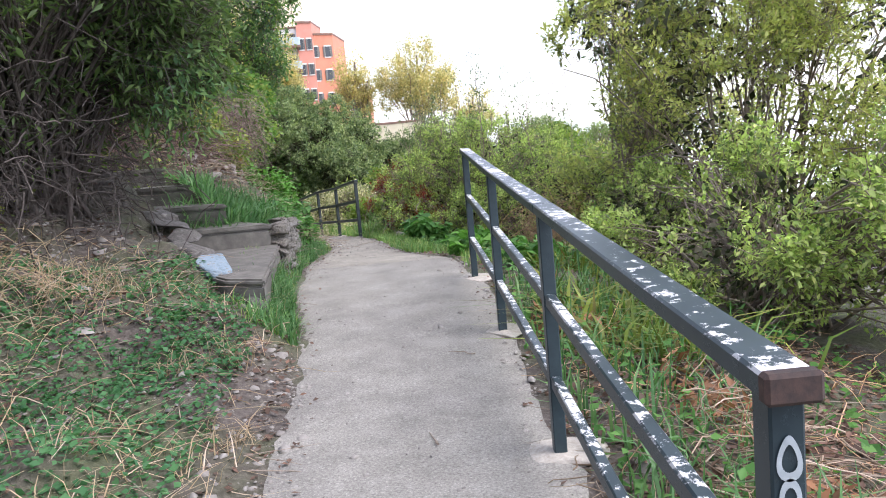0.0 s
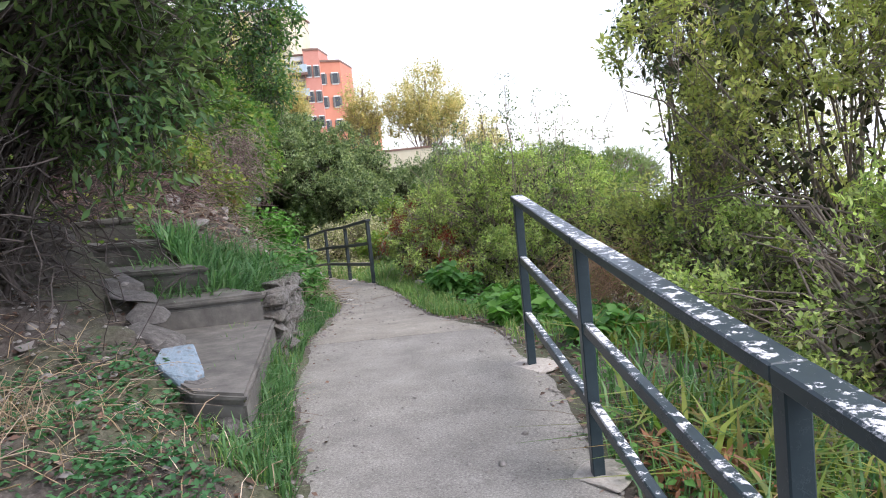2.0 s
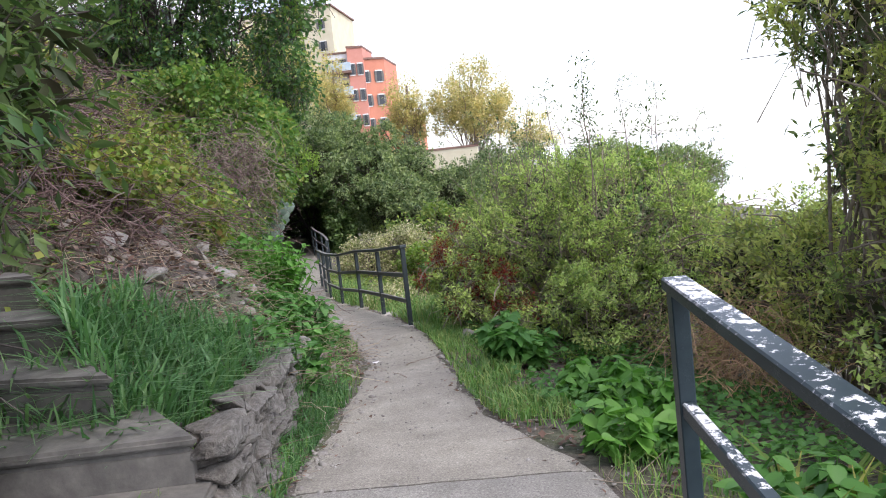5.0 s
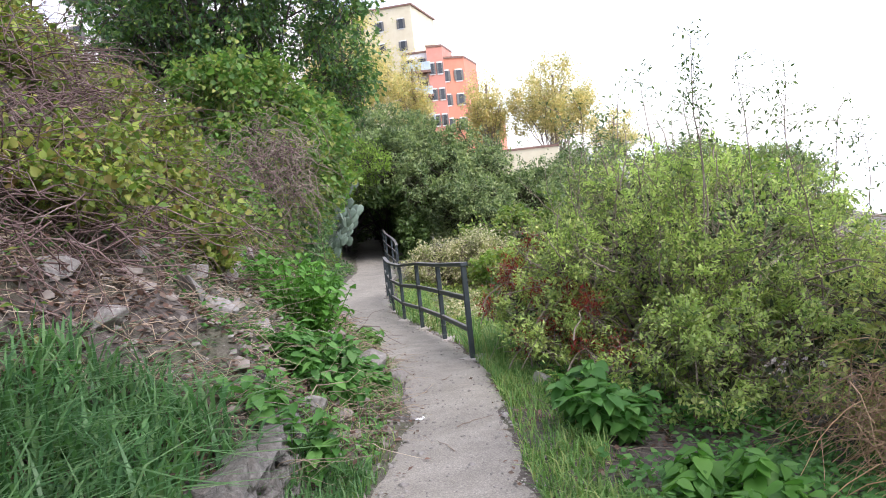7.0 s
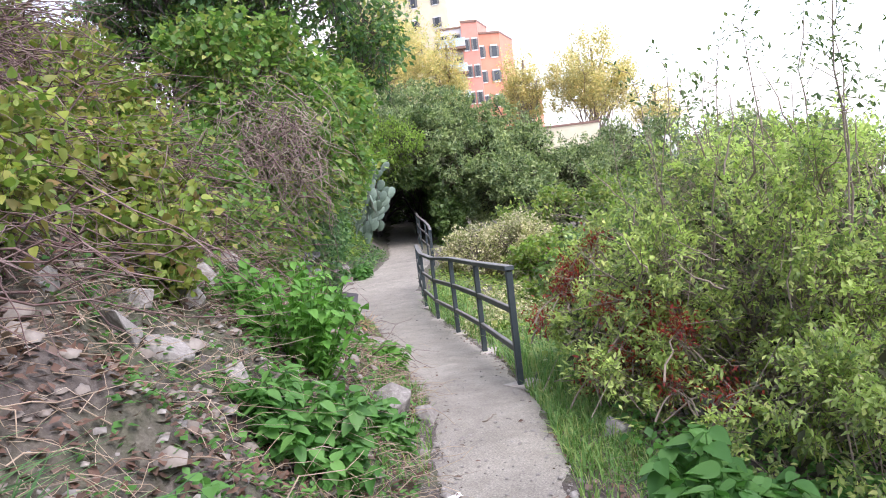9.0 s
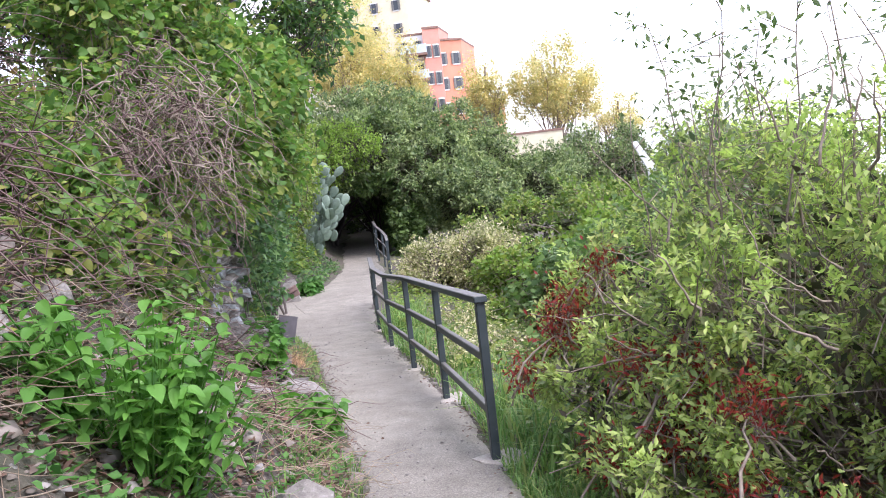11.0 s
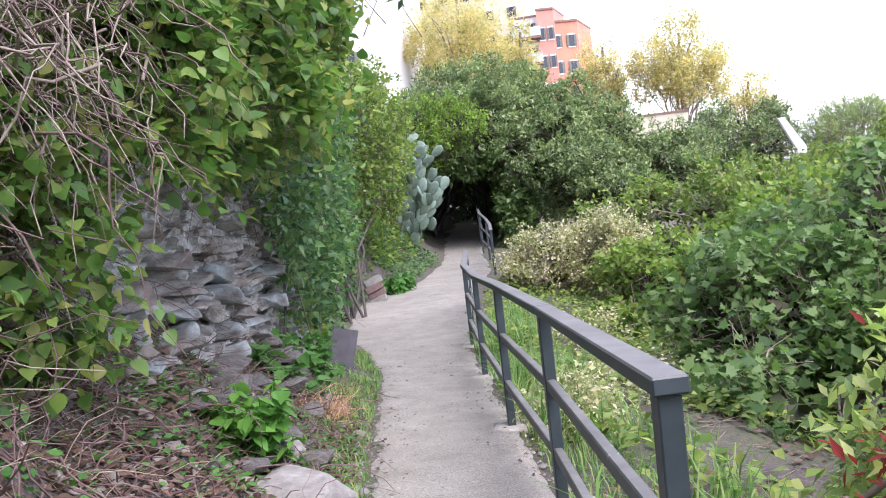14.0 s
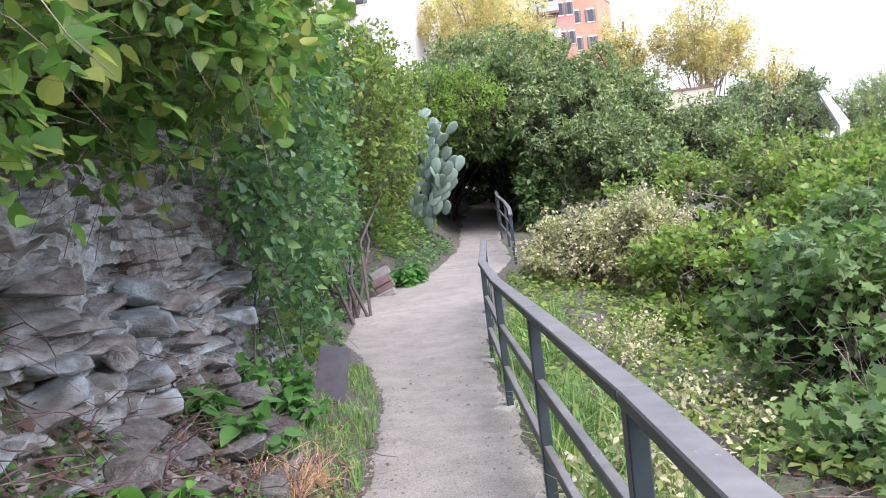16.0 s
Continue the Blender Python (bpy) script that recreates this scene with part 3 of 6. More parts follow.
    s = np.linspace(0, 1, 6)[None, :, None]
    rise = np.array([0, 0, 1.0]) * np.linalg.norm(end - start, axis=1)[:, None, None] * 0.18
    cv = start[:, None] * (1 - s) + end[:, None] * s + rise * np.sin(s * np.pi) + rnd.normal(0, 0.05, (len(end), 6, 3)) * np.sin(s * np.pi) * np.linalg.norm(end - start, axis=1)[:, None, None] * 0.6
    v, k, f = tubes(cv - base, np.broadcast_to(np.linspace(1.3, 0.4, 6) * stem_r, cv.shape[:2]), 5)
    for b in range(min(6, len(cv))):
        quads_object("branch", v[b * k:(b + 1) * k], k, stem, root, faces=f)
    if len(cv) > 6:
        quads_object("branchwork", v[6 * k:], k, stem, root, faces=f, kind="stuff")
    return root


def outside_tunnel(p):
    """Clear of the walk's air space."""
    c = (left_edge(p[:, 1]) + right_edge(p[:, 1])) / 2
    return ~((np.abs(p[:, 0] - c) < 1.0) & (p[:, 2] < path_z(p[:, 1]) + 2.3))


def scatter(n, x0, x1, y0, y1, seed, test=None):
    rnd = np.random.default_rng(seed)
    x, y = rnd.uniform(x0, x1, n), rnd.uniform(y0, y1, n)
    ok = (x < left_edge(y) - 0.02) | (x > right_edge(y) + 0.02)
    if test is not None:
        ok &= test(x, y, rnd)
    x, y = x[ok], y[ok]
    return np.stack([x, y, ground_z(x, y)], 1), rnd


def blades(name, pts, rnd, height, width, mat, label, category="grass", lean=0.5, kind="stuff"):
    """Bent tapering grass blades standing on the given points."""
    n = len(pts)
    a = rnd.uniform(0, 2 * np.pi, n)
    out = np.stack([np.cos(a), np.sin(a), 0 * a], 1)
    side = np.stack([-np.sin(a), np.cos(a), 0 * a], 1)
    h = height * rnd.uniform(0.4, 1.3, (n, 1))
    l = h * lean * rnd.uniform(0.1, 1.5, (n, 1))
    w = width * rnd.uniform(0.6, 1.4, (n, 1))
    z = np.array([0, 0, 1.0])
    m = pts + z * h * 0.55 + out * l * 0.3
    t = pts + z * h * (1 - 0.3 * np.minimum(l / h, 1.2)) + out * l
    v = np.stack([pts - side * w, pts + side * w, m + side * w * 0.8, m - side * w * 0.8, t + side * w * 0.12, t - side * w * 0.12], 1)
    ob = quads_object(name, v.reshape(-1, 3), 6, mat, faces=[(0, 1, 2, 3), (3, 2, 4, 5)])
    return tagged(ob, label, category, kind=kind)


def ground_leaves(name, pts, rnd, length, width, mat, label, category="weeds", lift=0.03, tilt=0.4, shape="blade", kind="stuff"):
    n = len(pts)
    a = rnd.uniform(0, 2 * np.pi, n)
    along = np.stack([np.cos(a), np.sin(a), rnd.normal(0.1, tilt, n)], 1)
    p = pts + np.array([0, 0, 1.0]) * rnd.uniform(0, lift, (n, 1)) + np.array([0, 0, 0.006])
    v, k, f = leaves_at(p, along, length, width, rnd, 0.0, 0.2, 0.2, shape, 0.3)
    return tagged(quads_object(name, v, k, mat, faces=f), label, category, kind=kind)


def canes(name, starts, dirs, length, radius, mat, label, rnd, category="brambles", sag=0.35, seg=6, kind="stuff", wild=0.12, parent=None, hug=False):
    """Arching canes from start points."""
    n = len(starts)
    L = length * rnd.uniform(0.4, 1.4, (n, 1, 1))
    s = np.linspace(0, 1, seg)[None, :, None]
    d = unit(dirs)[:, None]
    p = starts[:, None] + d * L * s - np.array([0, 0, 1.0]) * sag * L * s * s + np.cumsum(rnd.normal(0, wild, (n, seg, 3)), 1) * L * 0.25 * (s > 0)
    if hug:
        g = ground_z(p[..., 0], p[..., 1])
        p[..., 2] = np.maximum(p[..., 2], g + 0.02)
    v, k, f = tubes(p, np.broadcast_to(np.linspace(1, 0.35, seg) * radius, p.shape[:2]) * rnd.uniform(0.6, 1.5, (n, 1)), 3)
    ob = quads_object(name, v, k, mat, parent, faces=f)
    return tagged(ob, label, category, kind=kind) if parent is None else ob


def hull_mesh(name, seed, flat=0.6, mat=None, n=16):
    """An angular broken stone about 1 m across, resting on z 0."""
    rnd = random.Random(seed)
    bm = bmesh.new()
    for _ in range(n):
        v = Vector((rnd.uniform(-1, 1), rnd.uniform(-1, 1), rnd.uniform(-1, 1)))
        v = v / max(abs(v.x), abs(v.y), abs(v.z)) * rnd.uniform(0.8, 1) * 0.5 * 0.5 + v.normalized() * 0.27
        bm.verts.new((v.x, v.y, v.z * flat))
    r = bmesh.ops.convex_hull(bm, input=bm.verts)
    bmesh.ops.delete(bm, geom=[g for g in bm.verts if not g.link_faces], context="VERTS")
    lo = min(v.co.z for v in bm.verts)
    for v in bm.verts:
        v.co.z -= lo
    bmesh.ops.bevel(bm, geom=bm.edges[:], offset=0.02, segments=1, affect="EDGES")
    me = bpy.data.meshes.new(name)
    bm.to_mesh(me)
    bm.free()
    me.materials.append(mat)
    return me


# ---- railings ----
def railing(name, posts, tops_z, mat, label, bars=(0.64, 0.32), post_w=0.06, top=(0.078, 0.04), start_over=0.05, worn=None):
    """Posts with a capped top bar and two lower bars, joined post to post. tops_z: height of the top bar at each post."""
    base = [Vector((x, y, float(path_z(y)))) for x, y in posts]
    root = empty(name, base[0], label, "railing", "railings")
    o = base[0].copy()
    for i, b in enumerate(base):
        h = tops_z[i] - 0.04 - b.z
        p = part("post", box_bm(post_w, post_w * 0.85, h + 0.06, 0.004), mat, root)
        p.location = b - o - Vector((0, 0, 0.06))
        a, c = base[min(len(base) - 1, i + 1)], base[max(0, i - 1)]
        p.rotation_euler = (0, 0, math.atan2(a.y - c.y, a.x - c.x))
    for i in range(len(base) - 1):
        for j, k in enumerate((1.0, *bars)):
            ends = []
            for q in (i, i + 1):
                h = (tops_z[q] - base[q].z) * k - (0.04 if j == 0 else 0.03)
                ends.append(base[q] - o + Vector((0, 0, h)))
            aa, bb = ends
            e = (bb - aa).normalized()
            if j == 0 and i == 0:
                aa = aa - e * start_over
            if j == 0 and i == len(base) - 2:
                bb = bb + e * 0.03
            w, t = top if j == 0 else (0.04, 0.05)
            bm = box_bm((bb - aa).length - (0.0 if j == 0 else post_w), w, t, 0.005)
            bar = part("top_bar" if j == 0 else "lower_bar", bm, worn if worn and (i or j) else mat, root)
            yv = Vector((-e.y, e.x, 0)).normalized()
            m = Matrix((e, yv, e.cross(yv))).transposed().to_4x4()
            m.translation = (aa + bb) / 2
            bar.matrix_basis = m
    return root


rail1 = railing("railing", [(0.447, 1.11), (0.39, 3.15), (0.317, 5.0), (0.232, 6.73)], (0.905, 0.965, 1.035, 1.13), M_PAINT, "dark painted steel railing with white flaked paint", worn=M_WORNPAINT)
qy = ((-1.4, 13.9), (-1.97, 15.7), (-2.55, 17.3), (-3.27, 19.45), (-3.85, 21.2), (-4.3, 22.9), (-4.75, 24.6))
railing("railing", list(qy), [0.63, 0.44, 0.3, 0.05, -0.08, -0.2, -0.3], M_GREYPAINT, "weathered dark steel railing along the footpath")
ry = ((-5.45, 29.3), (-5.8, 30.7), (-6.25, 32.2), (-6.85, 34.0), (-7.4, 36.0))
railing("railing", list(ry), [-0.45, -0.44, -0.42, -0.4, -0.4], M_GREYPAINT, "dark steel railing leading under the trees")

# rusty end cap and chalk loops on the first post
M_RUST = surface("brown_rust", [(0.3, (0.02, 0.016, 0.015)), (0.55, (0.06, 0.035, 0.028)), (0.8, (0.13, 0.07, 0.05))], 30, rough=0.85, bump=0.5, dist=0.003)
M_CHALK = surface("grey_spray_paint", [(0.3, (0.26, 0.3, 0.31)), (0.7, (0.4, 0.44, 0.46))], 30, rough=0.7, bump=0.1, dist=0.002)
cap = part("end_cap", box_bm(0.03, 0.082, 0.046, 0.006), M_RUST, rail1, "rusted end of the top bar")
cap.location = (0.001, -0.045, 0.993)
cap.rotation_euler = (0, 0, math.atan2(2.09, -0.07))


def loop_mark(z, r, squeeze):
    n = 24
    v, f = [], []
    for i in range(n):
        a = 2 * math.pi * i / n
        for rr in (r - 0.005, r + 0.005):
            v.append((rr * math.cos(a) * (0.7 + squeeze * math.sin(a)), -0.0345, z + rr * 1.35 * math.sin(a)))
    for i in range(n):
        j = (i + 1) % n
        f.append((2 * i, 2 * i + 1, 2 * j + 1, 2 * j))
    return mesh_object("painted_loop", v, f, M_CHALK, rail1, "loop of pale spray paint")


loop_mark(0.91, 0.02, -0.25)
loop_mark(0.85, 0.018, 0.0)
loop_mark(0.805, 0.02, 0.15)

# concrete feet of the posts
M_FOOT = surface("pale_mortar", [(0.3, (0.3, 0.27, 0.23)), (0.7, (0.5, 0.46, 0.4))], 14, rough=0.9, bump=0.5, dist=0.01)
for i, (x, y) in enumerate([(0.447, 1.11), (0.39, 3.15), (0.317, 5.0), (0.232, 6.73)] + list(qy[:5])):
    me = hull_mesh("mortar_pad", 900 + i, 0.16, M_FOOT, 24)
    ob = tagged(new("mortar_pad", me), "rough pale mortar pad at the foot of a post", "pad", "mortar pads")
    ob.location = (x + 0.03, y + 0.02, float(path_z(y)) - 0.012)
    ob.scale = (0.3, 0.36, 0.3)
    ob.rotation_euler = (0, 0, i * 1.3)

# ---- steps, landing and low stone wall ----
def prism(name, outline, z0, z1, mat, label, category="step", group="", bevel=0.015):
    bm = bmesh.new()
    lo = [bm.verts.new((x, y, z0)) for x, y in outline]
    f = bm.faces.new(lo)
    r = bmesh.ops.extrude_face_region(bm, geom=[f])
    for v in r["geom"]:
        if isinstance(v, bmesh.types.BMVert):
            v.co.z = z1
    bmesh.ops.recalc_face_normals(bm, faces=bm.faces)
    bmesh.ops.bevel(bm, geom=bm.edges[:], offset=bevel, segments=2, affect="EDGES")
    return tagged(part(name, bm, mat, None, label), category=category, group=group)


def slab_and_base(name, outline, z0, z1, label, category, group=""):
    """A thing of two parts: the base with its face, and a slightly overhanging top slab."""
    cx, cy = sum(p[0] for p in outline) / len(outline), sum(p[1] for p in outline) / len(outline)
    root = empty(name, (cx, cy, z0), label, category, group)
    for nm, k, a, b in (("base", 0.975, 0.0, z1 - z0 - 0.05), ("tread", 1.0, z1 - z0 - 0.046, z1 - z0)):
        ob = prism(nm, [((x - cx) * k, (y - cy) * k) for x, y in outline], a, b, M_STEP, "", "", "")
        ob.parent = root
    return root


slab_and_base("landing", [(-1.2, 5.35), (-1.47, 7.36), (-2.4, 7.3), (-2.05, 6.3), (-1.5, 5.5)], -0.15, 0.42, "worn concrete landing at the foot of the steps", "landing")
STEP_R = [(-1.5, 7.27, 0.61), (-1.96, 7.6, 0.8), (-2.42, 8.15, 0.985), (-2.82, 8.62, 1.17), (-3.22, 9.1, 1.35), (-3.62, 9.55, 1.53), (-4.02, 10.0, 1.71)]
for i, (x, y, z) in enumerate(STEP_R):
    skew = -0.1 if i == 0 else 0.16
    slab_and_base("step", [(x, y), (x - 0.95, y + skew), (x - 1.5, y + skew + 0.62), (x - 0.45, y + 0.58)], z - 0.4, z, "dirty grey concrete garden step", "step", "garden steps")
STONES = [hull_mesh("stone", 40 + i, 0.62, M_STONE, 14) for i in range(8)]
SHALES = [hull_mesh("stone", 60 + i, 0.45, M_SHALEBLOCK, 13) for i in range(8)]
WALLSTONES = [hull_mesh("stone", 160 + i, 0.45, M_WALLSTONE, 13) for i in range(6)]
SLATES = [hull_mesh("stone", 180 + i, 0.5, M_SLATE, 15) for i in range(6)]
EDGES = [hull_mesh("stone", 120 + i, 0.4, M_EDGE, 13) for i in range(5)]
BLUES = [hull_mesh("stone", 80 + i, 0.4, M_BLUESTONE, 18) for i in range(2)]


def stone(me, loc, scale, rz, parent=None, label="", group="", tilt=(0, 0), name="stone"):
    ob = new(name, me)
    ob.location, ob.scale, ob.rotation_euler = loc, scale, (tilt[0], tilt[1], rz)
    if parent:
        ob.parent = parent
    else:
        tagged(ob, label, "stone", group)
    return ob


wall = empty("low_stone_wall", (-1.6, 8.4, 0.03), "low dry wall of grey flat stones", "wall")
rw = random.Random(5)
for i in range(26):
    f = i / 25
    x, y = -1.5 - 0.32 * f ** 1.3, 7.36 + 2.35 * f
    topz, foot = 0.6 - 0.2 * f, float(path_z(y))
    z = foot - 0.02
    while z < topz - 0.03:
        hgt = rw.uniform(0.05, 0.11)
        stone(rw.choice(WALLSTONES), (x + rw.uniform(-0.03, 0.03) + 1.6, y + rw.uniform(-0.04, 0.04) - 8.4, z - 0.03), (rw.uniform(0.2, 0.32), rw.uniform(0.14, 0.26), hgt / 0.36), rw.uniform(-0.4, 0.4) + 1.5, wall)
        z += hgt * 0.82
# stones that edge the landing and the steps
edge = [(-1.3, 5.42, 0.34, 0.2, 0), (-1.4, 5.6, 0.4, 0.24, 0), (-1.5, 5.72, 0.46, 0.26, 0), (-1.66, 5.92, 0.52, 0.42, 1), (-1.82, 6.2, 0.56, 0.3, 0), (-1.98, 6.42, 0.62, 0.4, 0), (-2.12, 6.72, 0.68, 0.34, 0), (-2.3, 7.0, 0.76, 0.4, 0), (-2.55, 7.3, 0.86, 0.4, 0), (-1.3, 5.36, 0.16, 0.28, 0), (-1.44, 5.5, 0.24, 0.28, 0), (-1.6, 5.68, 0.32, 0.3, 0), (-1.8, 5.9, 0.4, 0.34, 0), (-2.0, 6.2, 0.46, 0.34, 0)]
for i, (x, y, z, s, blue) in enumerate(edge):
    me = BLUES[blue - 1] if blue else EDGES[i % 5]
    stone(me, (x, y, z - 0.12), (s * 0.8, s * 1.35, 0.26), 0.55 + 0.15 * (i % 3), label="flat stone daubed with pale blue paint" if blue else "flat grey stone edging the landing", group="edging stones", tilt=(0.2, 0.1))

# ---- rock outcrop beside the path ----
def rock_face():
    ys = np.arange(14.7, 22.2, 0.022)
    hs = np.linspace(0, 1, 170)
    Y, H = np.meshgrid(ys, hs)
    foot = ground_z(left_edge(ys) - 0.45, ys)
    top = path_z(ys) + np.interp(ys, (14.7, 15.2, 17, 18.5, 20, 22.2), (1.5, 2.1, 2.4, 2.4, 2.1, 1.4))
    Z = foot - 0.25 + (top - foot + 0.25) * H
    zz = Z + 0.12 * fbm(Y * 1.3, Z * 1.3) + 0.05 * Y
    lay = np.floor(zz / 0.06 + 3 * fbm(Y * 0.9, Z * 0.2 + 5, 3))
    ledge = (vnoise(lay * 1.7 + 0.3, np.floor(Y * 3.6 + vnoise(lay, lay) * 3) * 0.93) - 0.5)
    big = fbm(Y * 0.9 + 3, Z * 1.4, 3)
    off = np.interp(ys, (14.2, 14.9, 15.6, 16.4, 17.4, 18.2, 19.4, 20.4, 21.6), (1.6, 1.4, 1.08, 0.84, 0.95, 0.88, 0.74, 0.68, 0.8))
    X = left_edge(Y) - off - 0.22 * H + 0.17 * ledge + 0.32 * big + 0.09 * fbm(Y * 8, Z * 16, 4) - 0.9 * np.clip(H - 0.86, 0, 1) * 4
    hole = np.exp(-(((Y - 16.15) / 0.16) ** 2 + ((Z - 0.62) / 0.1) ** 2))
    X = X - 0.35 * hole
    v = np.stack([X, Y, Z], -1).reshape(-1, 3)
    i = np.arange(Y.size).reshape(Y.shape)
    f = np.stack([i[:-1, :-1], i[1:, :-1], i[1:, 1:], i[:-1, 1:]], -1).reshape(-1, 4)
    ob = mesh_object("rock_outcrop", v.tolist(), f.tolist(), M_ROCK)
    return tagged(ob, "weathered outcrop of layered grey shale", "rock", kind="structure"), X, Y, Z


rock, RX, RY, RZ = rock_face()
for i in range(170):
    a, b = rw.randrange(8, 130), rw.randrange(4, RX.shape[1] - 4)
    s = rw.uniform(0.12, 0.34)
    stone(rw.choice(SHALES), (RX[a, b] - 0.03, RY[a, b], RZ[a, b] - 0.05), (s, s * 1.3, s * rw.uniform(0.5, 0.9)), rw.uniform(-0.5, 0.5), rock, tilt=(rw.uniform(-0.15, 0.25), rw.uniform(-0.2, 0.2)))

for i in range(64):
    a, b = rw.randrange(6, 95), rw.randrange(10, 190)
    s = rw.uniform(0.2, 0.46)
    stone(rw.choice(SLATES if i % 3 else SHALES), (RX[a, b] + rw.uniform(-0.06, 0.03), RY[a, b], RZ[a, b] - 0.06), (s * 0.8, s * 1.3, s * rw.uniform(0.45, 0.85)), rw.uniform(-0.5, 0.5), rock, tilt=(rw.uniform(-0.25, 0.3), rw.uniform(-0.1, 0.3)))
# broken blocks heaped at the outcrop's foot
for i in range(34):
    y = rw.uniform(15.4, 18.2)
    x = float(left_edge(y)) - rw.uniform(0.35, 0.85)
    s = rw.uniform(0.1, 0.3)
    stone(rw.choice(EDGES + WALLSTONES), (x, y, gz(x, y) - 0.03 + rw.uniform(0, 0.08)), (s, s * 1.3, s * rw.uniform(0.7, 1.2)), rw.uniform(0, 3), rock, tilt=(rw.uniform(-0.3, 0.3), rw.uniform(-0.3, 0.3)))

# ---- loose stones ----
named = [(-2.62, 10.6, 0.16, 0.2, "upright pale stone on the bank"), (-2.1, 12.55, 0.26, 0.2, "rounded pale stone beside the path"), (-0.62, 12.38, 0.26, 0.14, "flat pale stone in the grass"),
         (-3.2, 15.5, 0.62, 0.2, "large flat pale boulder beside the path"), (-2.9, 9.7, 0.24, 0.12, "grey stone half buried in the bank"), (-2.75, 11.4, 0.16, 0.14, "pale angular stone on the bank"),
         (-1.85, 10.3, 0.22, 0.14, "pale stone in the grass"), (-3.42, 15.85, 0.2, 0.12, "broken shale block below the outcrop"), (-3.95, 17.3, 0.25, 0.16, "broken shale block below the outcrop"),
         (-3.1, 14.6, 0.25, 0.16, "grey stone among litter"), (0.75, 3.0, 0.22, 0.12, "white stone among litter"),
         (-2.95, 11.9, 0.2, 0.16, "pale angular stone on the bank"), (-3.25, 11.35, 0.2, 0.14, "grey stone half buried in the bank"), (-2.75, 12.1, 0.13, 0.1, "small white stone on the bank"), (-3.1, 12.5, 0.18, 0.14, "grey stone half buried in the bank"), (-2.75, 10.9, 0.2, 0.08, "upright pale stone on the bank"), (-2.5, 10.75, 0.18, 0.16, "pale angular stone on the bank"), (-2.85, 10.45, 0.15, 0.1, "grey stone half buried in the bank"), (-2.4, 11.1, 0.14, 0.1, "pale angular stone on the bank"), (-1.95, 12.9, 0.2, 0.14, "pale stone in the grass"), (-2.6, 9.6, 0.22, 0.1, "grey stone half buried in the bank")]
for i, (x, y, s, h, lab) in enumerate(named):
    stone(STONES[i % 8], (x, y, gz(x, y) - 0.05), (s, s * 1.2, h / 0.6 + 0.05), i * 1.1, label=lab, group="loose stones", tilt=(0.1, -0.1), name="boulder" if s > 0.6 else "stone")


def pebble_field(name, pts, rnd, size, mat, label):
    """Many small broken stones in one mesh."""
    base = np.array([(1, 0, 0), (-1, 0, 0), (0, 1, 0), (0, -1, 0), (0, 0, 1), (0.6, 0.6, 0.5), (-0.6, 0.6, 0.6), (0.6, -0.6, 0.5), (-0.6, -0.6, 0.5)], float) * (0.5, 0.4, 0.35)
    faces = [(0, 2, 5), (5, 2, 4), (0, 5, 4), (2, 1, 6), (6, 1, 4), (2, 6, 4), (1, 3, 8), (8, 3, 4), (1, 8, 4), (3, 0, 7), (7, 0, 4), (3, 7, 4)]
    n = len(pts)
    a = rnd.uniform(0, 2 * np.pi, n)
    s = size * np.exp(rnd.normal(0, 0.55, n))
    c, d = np.cos(a), np.sin(a)
    j = base[None] * (1 + rnd.normal(0, 0.15, (n, 9, 1)))
    v = np.stack([j[..., 0] * c[:, None] - j[..., 1] * d[:, None], j[..., 0] * d[:, None] + j[..., 1] * c[:, None], j[..., 2]], -1) * s[:, None, None] + pts[:, None]
    return tagged(quads_object(name, v.reshape(-1, 3), 9, mat, faces=faces), label, "pebbles", kind="stuff")


def near_left(a, b, lo=0.0, hi=3.0, dens=None):
    def test(x, y, rnd):
        d = left_edge(y) - x
        ok = (d > lo) & (d < hi)
        return ok if dens is None else ok & (vnoise(x * a, y * a + b) + rnd.normal(0, 0.08, len(x)) > dens)
    return test


def near_right(lo, hi, a=1.5, b=3, dens=None):
    def test(x, y, rnd):
        d = x - right_edge(y)
        ok = (d > lo) & (d < hi)
        return ok if dens is None else ok & (vnoise(x * a, y * a + b) + rnd.normal(0, 0.08, len(x)) > dens)
    return test


M_RUBBLE = surface("dusty_rubble", [(0.25, (0.12, 0.1, 0.08)), (0.5, (0.21, 0.18, 0.15)), (0.78, (0.36, 0.33, 0.29))], 5, rough=0.92, bump=0.5)
p, r = scatter(5000, -4.5, -1.2, 9.4, 17.5, 12, near_left(1.3, 15, 0.05, 1.7, 0.4))
pebble_field("rubble", p[:2400], r, 0.042, M_RUBBLE, "broken pale rubble on the lower bank")
p, r = scatter(9000, -4.5, -0.5, 0.5, 17, 11, near_left(1.3, 5, 0.0, 2.4, 0.42))
pebble_field("pebbles", p, r, 0.028, M_STONE, "scattered pale gravel and broken stones on the bank")
y = rng.uniform(0.9, 24, 3200)
x = left_edge(y) + (right_edge(y) - left_edge(y)) * rng.beta(0.5, 0.55, 3200)
pebble_field("path_grit", np.stack([x, y, path_z(y) + np.where(y < 7.97, 0.015, 0.011)], 1), rng, 0.011, M_STONE, "loose grit along the path's edges")

